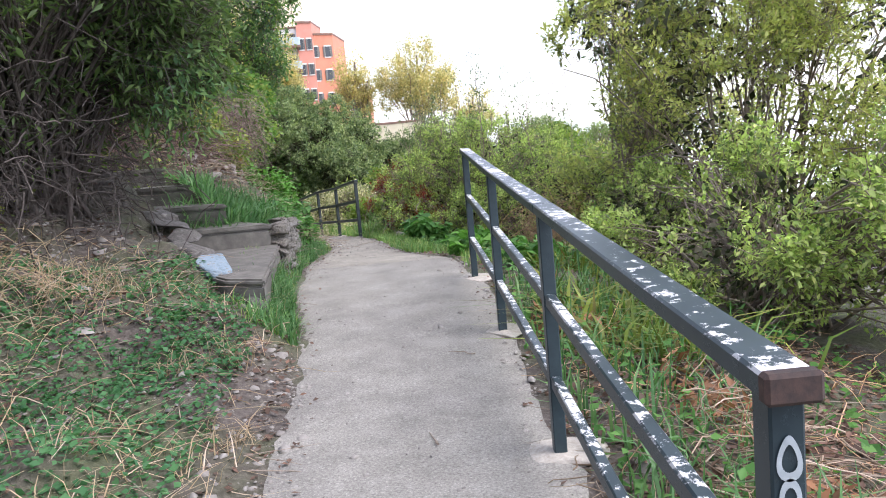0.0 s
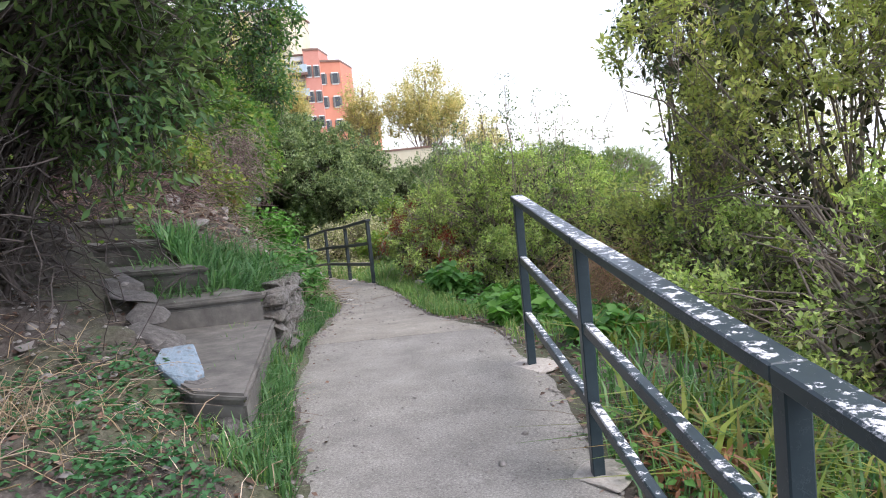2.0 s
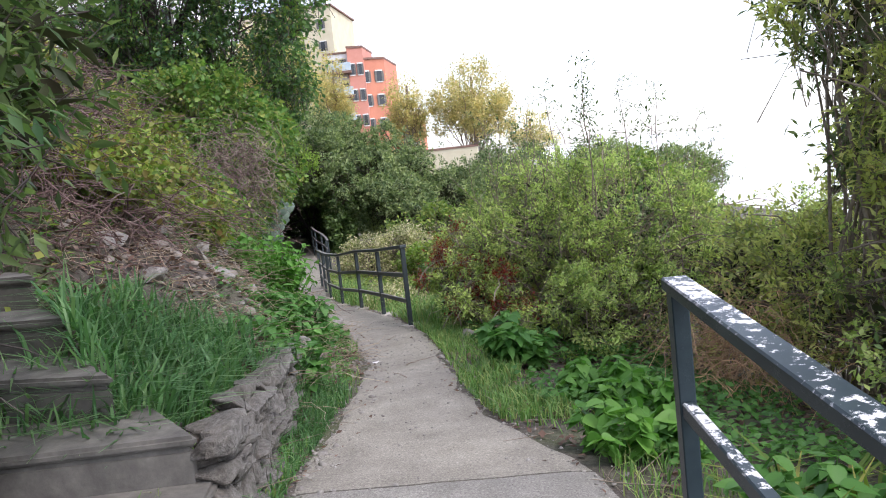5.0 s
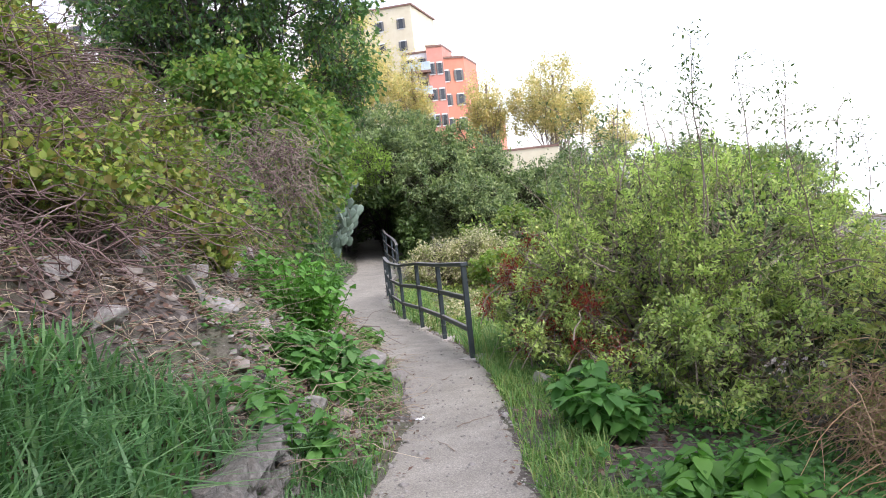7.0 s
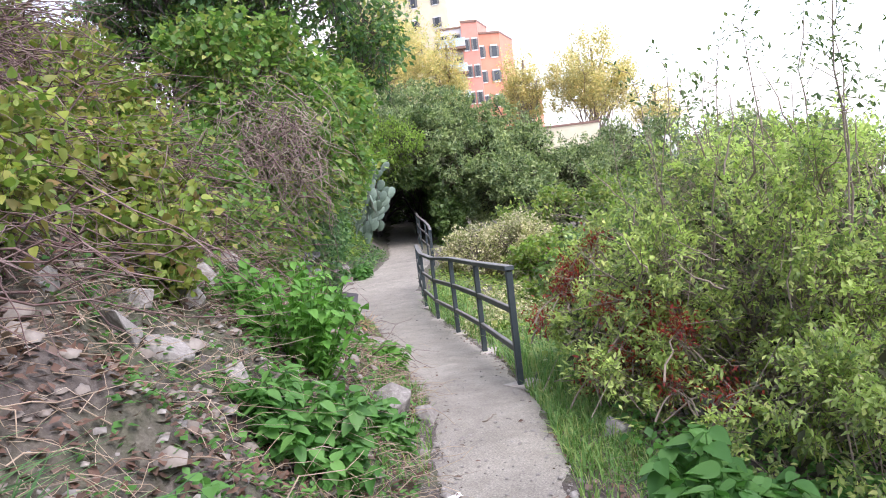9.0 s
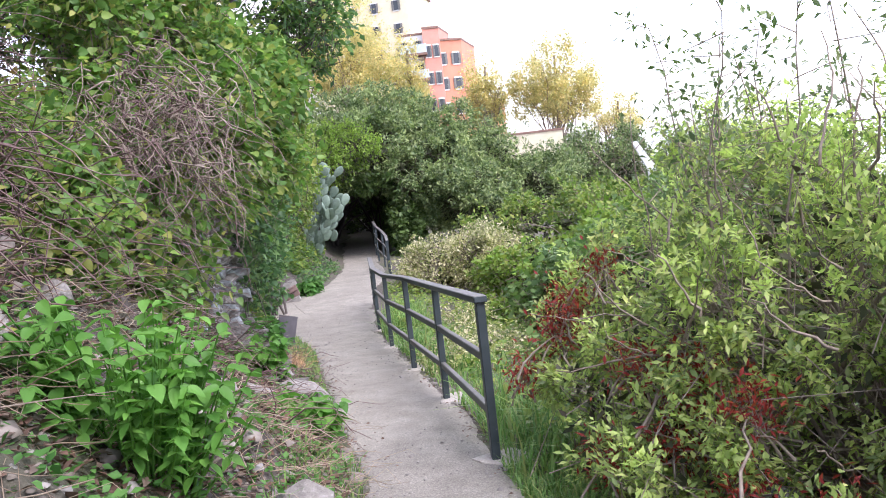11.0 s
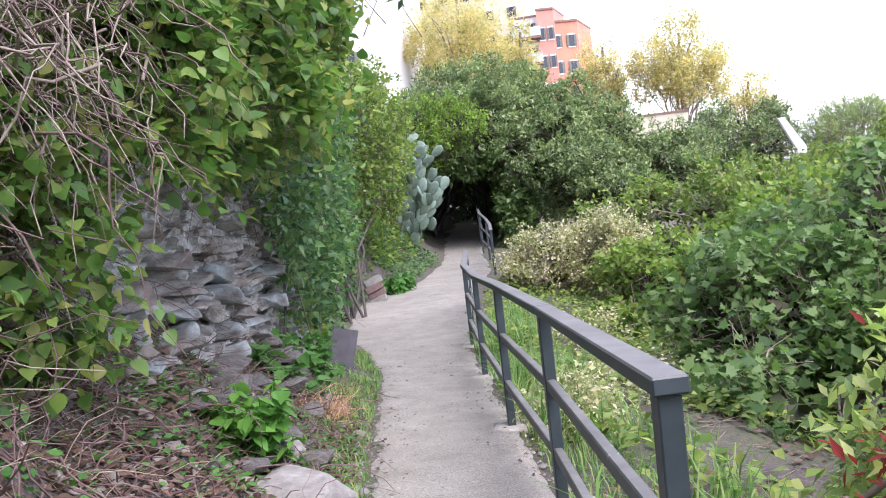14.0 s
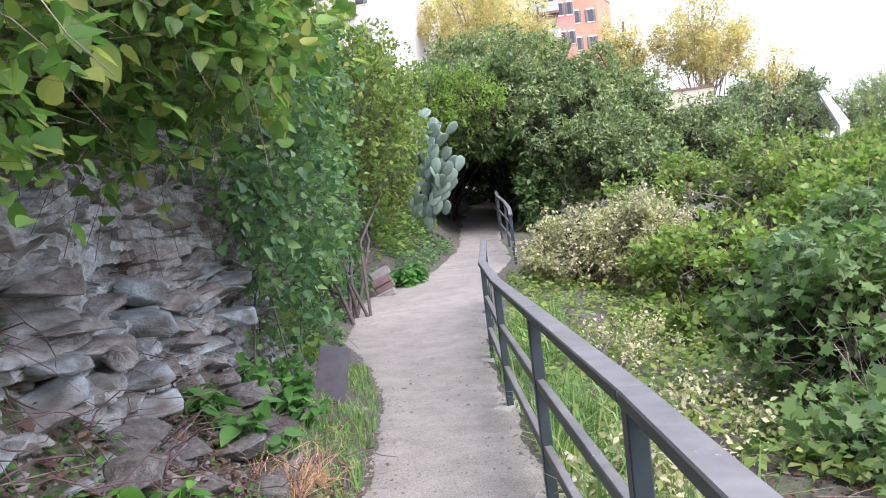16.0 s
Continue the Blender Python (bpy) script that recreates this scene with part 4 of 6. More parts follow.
# ---- large plants: start of the walk ----
plant("shrub", (-3.3, 6.5, gz(-3.3, 6.5)), [(-3.2, 6.6, 2.3, 1.1, 1.0, 1.2), (-4.2, 5.6, 2.2, 1.3, 1.4, 1.3), (-2.2, 6.5, 2.5, 0.8, 0.8, 0.9), (-1.75, 5.9, 2.75, 0.6, 0.7, 0.55), (-3.2, 5.2, 3.0, 1.3, 1.2, 0.9), (-4.8, 4.0, 2.2, 1.2, 1.2, 1.4), (-1.5, 5.4, 2.9, 0.4, 0.5, 0.3), (-1.95, 6.9, 2.1, 0.6, 0.6, 0.7), (-2.5, 7.5, 2.2, 0.65, 0.55, 0.8)],
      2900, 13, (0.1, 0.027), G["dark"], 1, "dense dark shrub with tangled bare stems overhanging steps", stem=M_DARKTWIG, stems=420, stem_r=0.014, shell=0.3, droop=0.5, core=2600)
plant("overhanging_branch", (-2.7, 6.6, 2.5), [(-1.85, 6.1, 1.55, 0.28, 0.3, 0.35), (-2.1, 6.5, 1.95, 0.4, 0.4, 0.35), (-2.5, 6.9, 1.75, 0.4, 0.4, 0.4), (-1.7, 6.4, 1.9, 0.3, 0.3, 0.3)], 110, 9, (0.075, 0.03), G["wallivy"], 15, "drooping leafy branch of the dark shrub over the steps", "branch", stem=M_DARKTWIG, stems=14, stem_r=0.007, shell=0.1, floor=False, droop=0.6)
plant("shrub", (3.4, 8.8, gz(3.4, 8.8)), [(3.3, 8.8, 1.2, 1.6, 1.8, 1.5), (3.4, 9.2, 3.0, 1.5, 1.6, 1.7), (4.6, 7.2, 2.0, 1.6, 1.6, 2.4), (2.5, 8.9, 2.6, 0.9, 1.0, 1.5), (1.75, 8.8, 2.3, 0.5, 0.6, 0.6)],
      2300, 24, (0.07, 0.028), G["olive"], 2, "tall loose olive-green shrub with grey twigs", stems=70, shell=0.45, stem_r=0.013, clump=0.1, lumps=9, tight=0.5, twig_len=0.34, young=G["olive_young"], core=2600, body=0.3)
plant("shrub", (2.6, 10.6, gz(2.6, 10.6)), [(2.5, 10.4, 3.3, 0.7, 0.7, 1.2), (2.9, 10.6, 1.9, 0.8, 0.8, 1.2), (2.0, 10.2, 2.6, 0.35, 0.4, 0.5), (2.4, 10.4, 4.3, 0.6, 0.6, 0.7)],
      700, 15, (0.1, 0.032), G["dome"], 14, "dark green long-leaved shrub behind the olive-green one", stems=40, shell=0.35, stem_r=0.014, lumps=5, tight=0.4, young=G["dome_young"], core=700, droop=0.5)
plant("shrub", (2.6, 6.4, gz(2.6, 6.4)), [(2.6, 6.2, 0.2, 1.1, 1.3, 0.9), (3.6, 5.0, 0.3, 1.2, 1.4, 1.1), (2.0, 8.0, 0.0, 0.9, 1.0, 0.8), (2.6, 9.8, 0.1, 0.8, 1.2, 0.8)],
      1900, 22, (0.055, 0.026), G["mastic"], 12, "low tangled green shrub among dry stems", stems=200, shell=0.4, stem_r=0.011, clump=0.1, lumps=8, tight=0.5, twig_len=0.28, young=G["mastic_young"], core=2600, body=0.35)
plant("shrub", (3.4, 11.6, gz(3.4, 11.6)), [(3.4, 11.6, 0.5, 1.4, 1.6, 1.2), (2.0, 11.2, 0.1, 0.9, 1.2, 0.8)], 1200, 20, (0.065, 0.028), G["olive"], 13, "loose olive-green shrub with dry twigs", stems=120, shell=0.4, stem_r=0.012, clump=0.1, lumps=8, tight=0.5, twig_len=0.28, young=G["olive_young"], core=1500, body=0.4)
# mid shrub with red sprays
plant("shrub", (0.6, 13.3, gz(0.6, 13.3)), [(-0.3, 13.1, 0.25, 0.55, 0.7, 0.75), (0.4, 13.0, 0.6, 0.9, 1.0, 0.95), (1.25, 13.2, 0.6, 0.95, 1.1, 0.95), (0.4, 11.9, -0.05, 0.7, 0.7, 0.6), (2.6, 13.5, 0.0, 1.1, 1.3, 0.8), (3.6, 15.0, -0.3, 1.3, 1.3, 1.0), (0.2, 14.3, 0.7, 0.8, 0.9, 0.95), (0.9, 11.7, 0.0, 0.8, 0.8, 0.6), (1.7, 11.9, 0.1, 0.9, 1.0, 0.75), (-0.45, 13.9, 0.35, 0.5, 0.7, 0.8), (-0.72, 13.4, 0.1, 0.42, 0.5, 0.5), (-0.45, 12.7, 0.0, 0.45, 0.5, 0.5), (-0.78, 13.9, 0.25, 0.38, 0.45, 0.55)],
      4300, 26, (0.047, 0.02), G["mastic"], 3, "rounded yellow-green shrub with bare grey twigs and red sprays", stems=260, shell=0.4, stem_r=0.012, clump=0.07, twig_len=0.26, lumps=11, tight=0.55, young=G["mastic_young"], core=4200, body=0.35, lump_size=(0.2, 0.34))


def shoots(name, base, tops, mat, seed, label, leaf=(0.05, 0.02), stem_r=0.007):
    """Slender upright shoots out of a shrub, each with side twigs and sparse leaf tufts."""
    rnd = np.random.default_rng(seed)
    b = np.array(base, float)
    root = empty(name, b, label, "bush")
    lp, la, tw = [], [], []
    for x, y, z in tops:
        a = np.array([x, y, z]) + rnd.normal(0, 0.12, 3) * (1, 1, 0) - (0, 0, 1.5)
        q = np.linspace(0, 1, 8)[:, None]
        cv = a * (1 - q) + np.array([x, y, z]) * q + np.cumsum(rnd.normal(0, 0.02, (8, 3)), 0)
        v, k, f = tubes((cv - b)[None], (np.linspace(1.2, 0.35, 8) * stem_r)[None], 5)
        quads_object("shoot", v, k, M_TWIG, root, faces=f)
        for h in np.linspace(0.35, 1.0, 12):
            o = a * (1 - h) + cv[-1] * h
            d = unit(rnd.normal(0, 1, 3) * (1, 1, 0.4) + (0, 0, 0.5))
            n = rnd.uniform(0.1, 0.34) * (1.25 - h * 0.7)
            e = o + d * n
            tw.append([o, e])
            m = rnd.integers(9, 20)
            lp.append(e + rnd.normal(0, 0.045, (m, 3)) - d * rnd.uniform(0, 0.1, (m, 1)))
            la.append(d + rnd.normal(0, 0.8, (m, 3)))
    tw = np.array(tw) - b
    v, k, f = tubes(tw, np.broadcast_to(np.array([0.5, 0.25]) * stem_r, tw.shape[:2]), 3)
    quads_object("twig_mass", v, k, M_TWIG, root, faces=f, kind="stuff")
    v, k, f = leaves_at(np.concatenate(lp) - b, np.concatenate(la), leaf[0], leaf[1], rnd, 0.1)
    quads_object("foliage", v, k, mat, root, faces=f, kind="stuff")
    return root


shoots("shrub", (0.6, 13.2, gz(0.6, 13.2)), [(0.76, 12.24, 2.35), (0.62, 12.35, 1.95), (0.35, 13.4, 2.2), (0.1, 13.6, 1.9), (1.15, 12.7, 2.2), (1.5, 13.0, 2.15), (1.3, 12.2, 1.75), (1.9, 13.0, 1.75), (-0.1, 13.9, 1.85), (0.9, 13.7, 2.3), (2.3, 13.3, 1.5), (-0.35, 14.0, 1.95), (0.2, 13.0, 1.9)],
       G["dome"], 31, "slender upright shoots with sparse leaves above a shrub")
shoots("shrub", (-0.5, 13.4, gz(-0.5, 13.4)), [(-0.3, 13.2, 1.6), (-0.1, 13.0, 1.9), (-0.5, 13.6, 1.4), (-0.05, 13.4, 1.75)],
       G["dome"], 32, "leggy shoots of the shrub beside the railing", leaf=(0.046, 0.019))
for i, (x, y, z, s, n) in enumerate([(-0.9, 13.67, 0.6, 0.1, 18), (-0.95, 13.65, 0.45, 0.09, 14), (-1.15, 13.7, 0.25, 0.1, 14), (-0.72, 13.74, 0.8, 0.08, 9), (-0.42, 12.75, 0.42, 0.12, 18), (-0.5, 12.65, 0.2, 0.1, 16), (-0.25, 12.4, 0.38, 0.1, 14), (-0.62, 12.9, 0.45, 0.09, 10), (-0.3, 12.3, 0.12, 0.07, 9), (-0.78, 13.0, 0.0, 0.1, 12), (-0.02, 12.05, 0.1, 0.1, 9)]):
    plant("red_spray", (x, y, z - 0.2), [(x, y, z, s, s, s * 0.8)], int(n * 1.7), 12, (0.042, 0.013), G["red"], 300 + i, "dying spray of dark red leaves in a shrub", "twig", stems=6, stem_r=0.006, twig_len=0.11, droop=0.8, group="red sprays", floor=False)
rnd = np.random.default_rng(64)
c = np.array([0.45, 13.0, 0.6]) + unit(rnd.normal(0, 1, (120, 3))) * (1.0, 1.0, 0.75)
canes("bare_twigs", c, (c - np.array([0.5, 13.3, -0.4])) + rnd.normal(0, 0.6, c.shape), 0.42, 0.0055, M_TWIG, "bare grey twigs standing out of the shrub", rnd, "twigs", sag=0.0, wild=0.1, seg=9)
# below the second railing
plant("fig_bush", (-0.2, 20.6, gz(-0.2, 20.6)), [(-0.7, 20.5, -0.75, 1.1, 1.5, 0.8), (0.8, 21.3, -0.3, 1.3, 1.6, 1.0), (-1.0, 18.5, -1.15, 0.75, 0.9, 0.55), (-0.3, 23.2, -0.8, 1.2, 1.2, 0.8), (1.6, 18.8, -0.4, 1.4, 1.6, 1.1), (0.3, 16.8, -0.9, 0.9, 1.0, 0.6)],
      4600, 6, (0.1, 0.095), G["fig"], 4, "broad-leaved fig bush below the footpath", "bush", shape="lobed", stems=60, shell=0.6, droop=0.5, stem_r=0.018, clump=0.2, lumps=9, body=0.3, core=1800)
plant("climber_mass", (-1.0, 26.0, gz(-1.0, 26)), [(-1.4, 26.0, -1.1, 1.5, 2.0, 0.75), (0.9, 26.6, -0.8, 1.8, 2.2, 1.0), (3.6, 27, -0.4, 2.2, 2.6, 1.3), (-2.3, 24.0, -1.6, 0.9, 1.4, 0.4)],
      3200, 11, (0.11, 0.085), G["ivy"], 41, "sprawling green climber smothering low bushes", "bush", stems=40, shell=0.65, lumps=14, body=0.25, core=2000, young=G["lime"])
plant("clematis", (-3.9, 27.6, gz(-3.9, 27.6)), [(-4.0, 27.8, -0.95, 0.95, 1.5, 0.75), (-2.9, 28.0, -0.85, 1.0, 1.4, 0.8)],
      1500, 13, (0.065, 0.045), G["clematis"], 5, "low climber smothered in pale cream flowers", "bush", stems=30, shell=0.6, lumps=8, body=0.4, core=700)
for i, (x, y, rx, ry) in enumerate([(-2.7, 21.6, 0.6, 1.2), (-1.9, 19.0, 0.5, 1.0), (-2.15, 17.5, 0.38, 0.7), (-1.3, 20.4, 0.5, 0.7)]):
    z = gz(x, y)
    plant("clematis", (x, y, z), [(x, y, z + 0.08, rx, ry, 0.28)], 170, 11, (0.045, 0.03), G["clematis"], 50 + i, "sprawling mat of cream-flowered climber on the slope", "bush", stems=4, stem_r=0.006, shell=0.5, lumps=6, body=0.4, twig_len=0.2, group="clematis mats")
plant("bush", (1.0, 31.5, gz(1, 31.5)), [(0.6, 31.5, -0.9, 2.6, 2.2, 1.4), (4.4, 32, -0.5, 2.8, 2.5, 1.8), (-2.4, 32.6, -0.9, 1.6, 2.0, 1.0)], 2600, 10, (0.14, 0.08), G["ivy"], 42, "broad green bush beyond the climbers", "bush", stems=30, shell=0.6, lumps=14, body=0.25, core=1200)


# trees that roof the path
def roofed(p):
    c = (left_edge(p[:, 1]) + right_edge(p[:, 1])) / 2
    return ~((np.abs(p[:, 0] - c) < 1.15 - 0.3 * (p[:, 2] - path_z(p[:, 1]) > 1.4)) & (p[:, 2] < path_z(p[:, 1]) + 1.95))


plant("tree", (-10.3, 40, gz(-10.3, 40)), [(-8.1, 40.5, 1.7, 3.0, 3.4, 2.9), (-7.7, 36.8, 1.9, 2.0, 1.9, 1.5), (-10.4, 36, 2.0, 2.2, 3, 1.9), (-10.6, 42, 0.6, 2.0, 4.0, 2.6)],
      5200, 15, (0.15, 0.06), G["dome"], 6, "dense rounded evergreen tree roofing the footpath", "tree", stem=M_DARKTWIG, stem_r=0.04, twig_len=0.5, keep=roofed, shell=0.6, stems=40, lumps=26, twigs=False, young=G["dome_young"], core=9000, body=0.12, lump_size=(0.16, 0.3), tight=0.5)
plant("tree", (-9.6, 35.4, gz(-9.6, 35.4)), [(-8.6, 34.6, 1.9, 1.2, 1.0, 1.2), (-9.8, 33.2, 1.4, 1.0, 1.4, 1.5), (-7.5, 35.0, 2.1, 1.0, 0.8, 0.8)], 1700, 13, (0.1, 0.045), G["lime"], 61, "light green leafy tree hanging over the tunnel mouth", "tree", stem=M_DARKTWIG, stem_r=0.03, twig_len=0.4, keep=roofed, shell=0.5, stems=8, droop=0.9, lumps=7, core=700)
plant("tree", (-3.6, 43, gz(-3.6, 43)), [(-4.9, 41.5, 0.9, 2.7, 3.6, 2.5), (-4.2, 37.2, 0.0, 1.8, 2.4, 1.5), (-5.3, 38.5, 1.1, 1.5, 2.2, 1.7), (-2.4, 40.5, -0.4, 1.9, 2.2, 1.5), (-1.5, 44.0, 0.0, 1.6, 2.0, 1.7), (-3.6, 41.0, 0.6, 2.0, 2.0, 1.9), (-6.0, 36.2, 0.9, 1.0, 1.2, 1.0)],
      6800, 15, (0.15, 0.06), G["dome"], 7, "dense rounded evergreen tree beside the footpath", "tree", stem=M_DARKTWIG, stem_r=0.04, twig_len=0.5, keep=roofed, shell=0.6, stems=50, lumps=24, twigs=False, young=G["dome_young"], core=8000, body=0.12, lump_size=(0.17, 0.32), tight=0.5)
arch = []
for k in range(9):
    y = 35.6 + 1.3 * k
    m, z = float(left_edge(y) + right_edge(y)) / 2, float(path_z(y))
    arch += [(m - 1.75, y, z + 1.0, 0.7, 1.0, 1.4), (m + 1.75, y, z + 1.0, 0.7, 1.0, 1.4), (m, y, z + 2.55, 1.7, 1.0, 0.55)]
plant("thicket", (-8.4, 41.0, gz(-8.4, 41.0)), arch, 5200, 7, (0.2, 0.11), G["dark"], 70, "dark thicket arching over the footpath", "tree", stem=M_DARKTWIG, stem_r=0.03, keep=roofed, shell=0.2, stems=12, twigs=False)
plant("tree", (-10.0, 47, gz(-10, 47)), [(-9.8, 47.5, 0.8, 4.5, 2.5, 3.2)], 3000, 9, (0.22, 0.12), G["dark"], 71, "dark thicket closing the leafy tunnel", "tree", stem=M_DARKTWIG, stem_r=0.05, twig_len=0.6, shell=0.2)
plant("tree", (0.6, 48, gz(0.6, 48)), [(0.8, 47, -0.3, 2.4, 2.6, 2.4), (4.5, 47, -1.6, 2.4, 3.0, 1.7)], 2600, 14, (0.16, 0.07), G["dome"], 72, "rounded green tree beyond the bushes", "tree", stem_r=0.04, twig_len=0.5, shell=0.7, lumps=18, body=0.2, young=G["dome_young"], core=2500)
plant("pine_tree", (8.5, 62, gz(8.5, 62)), [(7.5, 62, 0.0, 3.4, 3.0, 2.0), (12, 60, -0.8, 3.4, 3.0, 2.0)], 2600, 12, (0.3, 0.05), G["pine"], 73, "pale green umbrella pine in the distance", "tree", stem_r=0.08, twig_len=0.7, shell=0.6)

# left bank: ivy-covered trees, vine mound, hanging ivy
def tree_trunk(name, base, top, r, mat, parent):
    b, t = np.array(base, float), np.array(top, float)
    s = np.linspace(0, 1, 10)[:, None]
    p = b * (1 - s) + t * s + np.cumsum(np.random.default_rng(int(abs(base[1]) * 10)).normal(0, 0.05, (10, 3)), 0) * (1, 1, 0)
    v, k, f = tubes((p - np.array(parent.location))[None], (np.linspace(1.2, 0.5, 10) * r)[None], 9)
    return quads_object(name, v, k, mat, parent, faces=f)


t1 = plant("ivy_tree", (-5.5, 17.3, gz(-5.5, 17.3)), [(-5.0, 17.2, 4.7, 1.2, 1.2, 1.9), (-3.8, 17.0, 4.7, 0.9, 0.9, 1.6), (-2.9, 16.8, 4.3, 0.45, 0.55, 0.9), (-6.2, 17.2, 4.8, 0.9, 1.0, 1.7), (-3.6, 18.6, 3.4, 0.7, 0.9, 0.9), (-4.6, 17.0, 3.3, 1.1, 0.9, 0.8), (-6.0, 17.2, 3.6, 1.1, 1.0, 0.8)],
           3000, 12, (0.09, 0.05), G["wallivy"], 8, "leaning tree trunk wrapped in dense dark ivy", "tree", stem=M_DARKTWIG, stem_r=0.02, stems=40, shell=0.3, droop=0.9, lumps=6, young=G["vine"])
tree_trunk("trunk", (-5.5, 17.3, gz(-5.5, 17.3) - 0.2), (-5.2, 17.3, 6.5), 0.14, M_DARKTWIG, t1)
tree_trunk("limb", (-5.4, 17.3, 3.6), (-3.4, 17.0, 5.4), 0.06, M_DARKTWIG, t1)
plant("ivy_tree", (-6.9, 24.0, gz(-6.9, 24)), [(-7.6, 24, 3.0, 1.2, 2.0, 1.8), (-6.7, 25.6, 1.8, 0.8, 1.6, 1.3), (-7.6, 28.2, 1.4, 0.9, 1.8, 1.5)],
      2400, 10, (0.1, 0.07), G["ivy"], 81, "ivy-clad thicket on the bank", "tree", stem=M_DARKTWIG, stem_r=0.02, stems=40, shell=0.5, droop=0.5)
plant("oleander", (-9.6, 14.6, gz(-9.6, 14.6)), [(-9.6, 14.6, gz(-9.6, 14.6) + 1.1, 1.1, 1.1, 1.3)], 700, 12, (0.16, 0.025), G["dome"], 82, "grey-green oleander bush high on the bank", "bush")
plant("vine_mound", (-4.3, 15.3, gz(-4.3, 15.3)), [(-3.9, 15.4, 1.95, 0.7, 1.0, 0.6), (-3.6, 16.5, 1.6, 0.5, 0.9, 0.45), (-4.3, 14.3, 1.8, 0.7, 0.8, 0.5), (-4.2, 17.4, 1.9, 0.6, 0.9, 0.5), (-3.5, 14.6, 1.1, 0.3, 0.5, 0.7), (-3.6, 13.9, 1.0, 0.45, 0.6, 0.6), (-3.3, 15.2, 1.7, 0.4, 0.5, 0.6), (-3.5, 16.0, 2.2, 0.5, 0.9, 0.5), (-3.75, 17.3, 2.4, 0.5, 0.8, 0.5), (-4.3, 16.0, 2.7, 0.8, 1.2, 0.7)],
      3000, 11, (0.072, 0.056), G["vine"], 9, "overhanging mound of yellowing vine with brown stems", "vine", shape="broad", stems=12, shell=0.5, droop=0.7, stem=M_VINETWIG, stem_r=0.005, lumps=5, body=0.5)
plant("hanging_ivy", (-4.9, 18.6, gz(-4.9, 18.6)), [(-4.35, 18.3, 1.4, 0.4, 0.8, 0.9), (-4.75, 19.2, 0.7, 0.35, 0.8, 1.1), (-5.3, 20.4, 0.9, 0.5, 0.9, 1.2), (-6.0, 22.0, 0.6, 0.6, 1.0, 1.1), (-4.8, 18.0, 2.2, 0.7, 1.4, 0.7), (-5.6, 20.6, 2.0, 0.8, 1.4, 0.8)],
      1350, 10, (0.075, 0.058), G["wallivy"], 10, "curtain of ivy hanging over the rock", "vine", shape="broad", stems=6, shell=0.5, droop=0.9, stem=M_DARKTWIG, stem_r=0.006)
rnd = np.random.default_rng(21)
for n, r0, m, lab in ((280, 0.005, M_TWIG, "tangle of bare grey vine stems"), (260, 0.0042, M_VINETWIG, "tangle of thin reddish vine stems")):
    c = np.array([-3.4, 14.42, 1.78]) + rnd.normal(0, 1, (n, 3)) * (0.2, 0.28, 0.26)
    canes("vine_tangle", c, rnd.normal(0, 1, (n, 3)) * (0.7, 0.8, 0.5) + (0.25, -0.2, 0.2), 0.36, r0, m, lab, rnd, "vine", sag=0.8, seg=8, wild=0.32)

# bushes on the upper bank
for i, (x, y, r0, g, lab) in enumerate([(-6.2, 13.4, 0.9, "bankvine", "mound of yellowing vine on the upper bank"), (-7.6, 15.6, 1.1, "ivy", "green bush high on the bank"), (-5.4, 11.4, 0.8, "bankvine", "mound of yellowing vine on the upper bank"),
                                        (-8.4, 12.4, 1.3, "ivy", "green bush high on the bank"), (-6.6, 10.0, 1.0, "ivy", "green bush high on the bank"), (-4.6, 13.2, 0.6, "bankvine", "mound of yellowing vine on the upper bank")]):
    z = gz(x, y)
    plant("bank_bush", (x, y, z), [(x, y, z + 0.25 * r0, r0, r0, r0 * 0.65), (x + 0.4 * r0, y - 0.5 * r0, z + 0.1, r0 * 0.7, r0 * 0.7, r0 * 0.5)], 420, 11, (0.085, 0.055), G[g], 600 + i, lab, "bush", group="bank bushes", stems=30, shell=0.4, stem=M_VINETWIG, stem_r=0.01, droop=0.5)

# low mats of vine over the bramble bank
rv = random.Random(12)
for i, (x, y) in enumerate([(-3.6, 13.3), (-3.9, 12.4), (-3.6, 11.9), (-4.4, 11.6), (-4.0, 13.6), (-4.9, 12.6), (-5.1, 13.8), (-4.4, 10.6), (-5.2, 10.2), (-5.6, 12.2), (-3.25, 11.6), (-4.7, 14.6), (-6.2, 11.4), (-3.9, 9.9), (-4.7, 9.3), (-3.3, 10.5), (-5.3, 9.0)]):
    z, r0 = gz(x, y), rv.uniform(0.35, 0.6)
    plant("vine_mat", (x, y, z), [(x, y, z + 0.15, r0, r0 * 1.1, 0.34), (x + 0.35, y - 0.25, z - 0.05, r0 * 0.7, r0 * 0.8, 0.3)], 330, 11, (0.056, 0.04), G["bankvine"] if i % 4 else G["vine"], 700 + i, "low mat of yellow-green vine on the bramble bank", "vine", group="vine mats",
          shape="broad", stems=14, shell=0.4, stem=M_VINETWIG, stem_r=0.007, droop=0.4, lumps=4, body=0.4, twig_len=0.25)

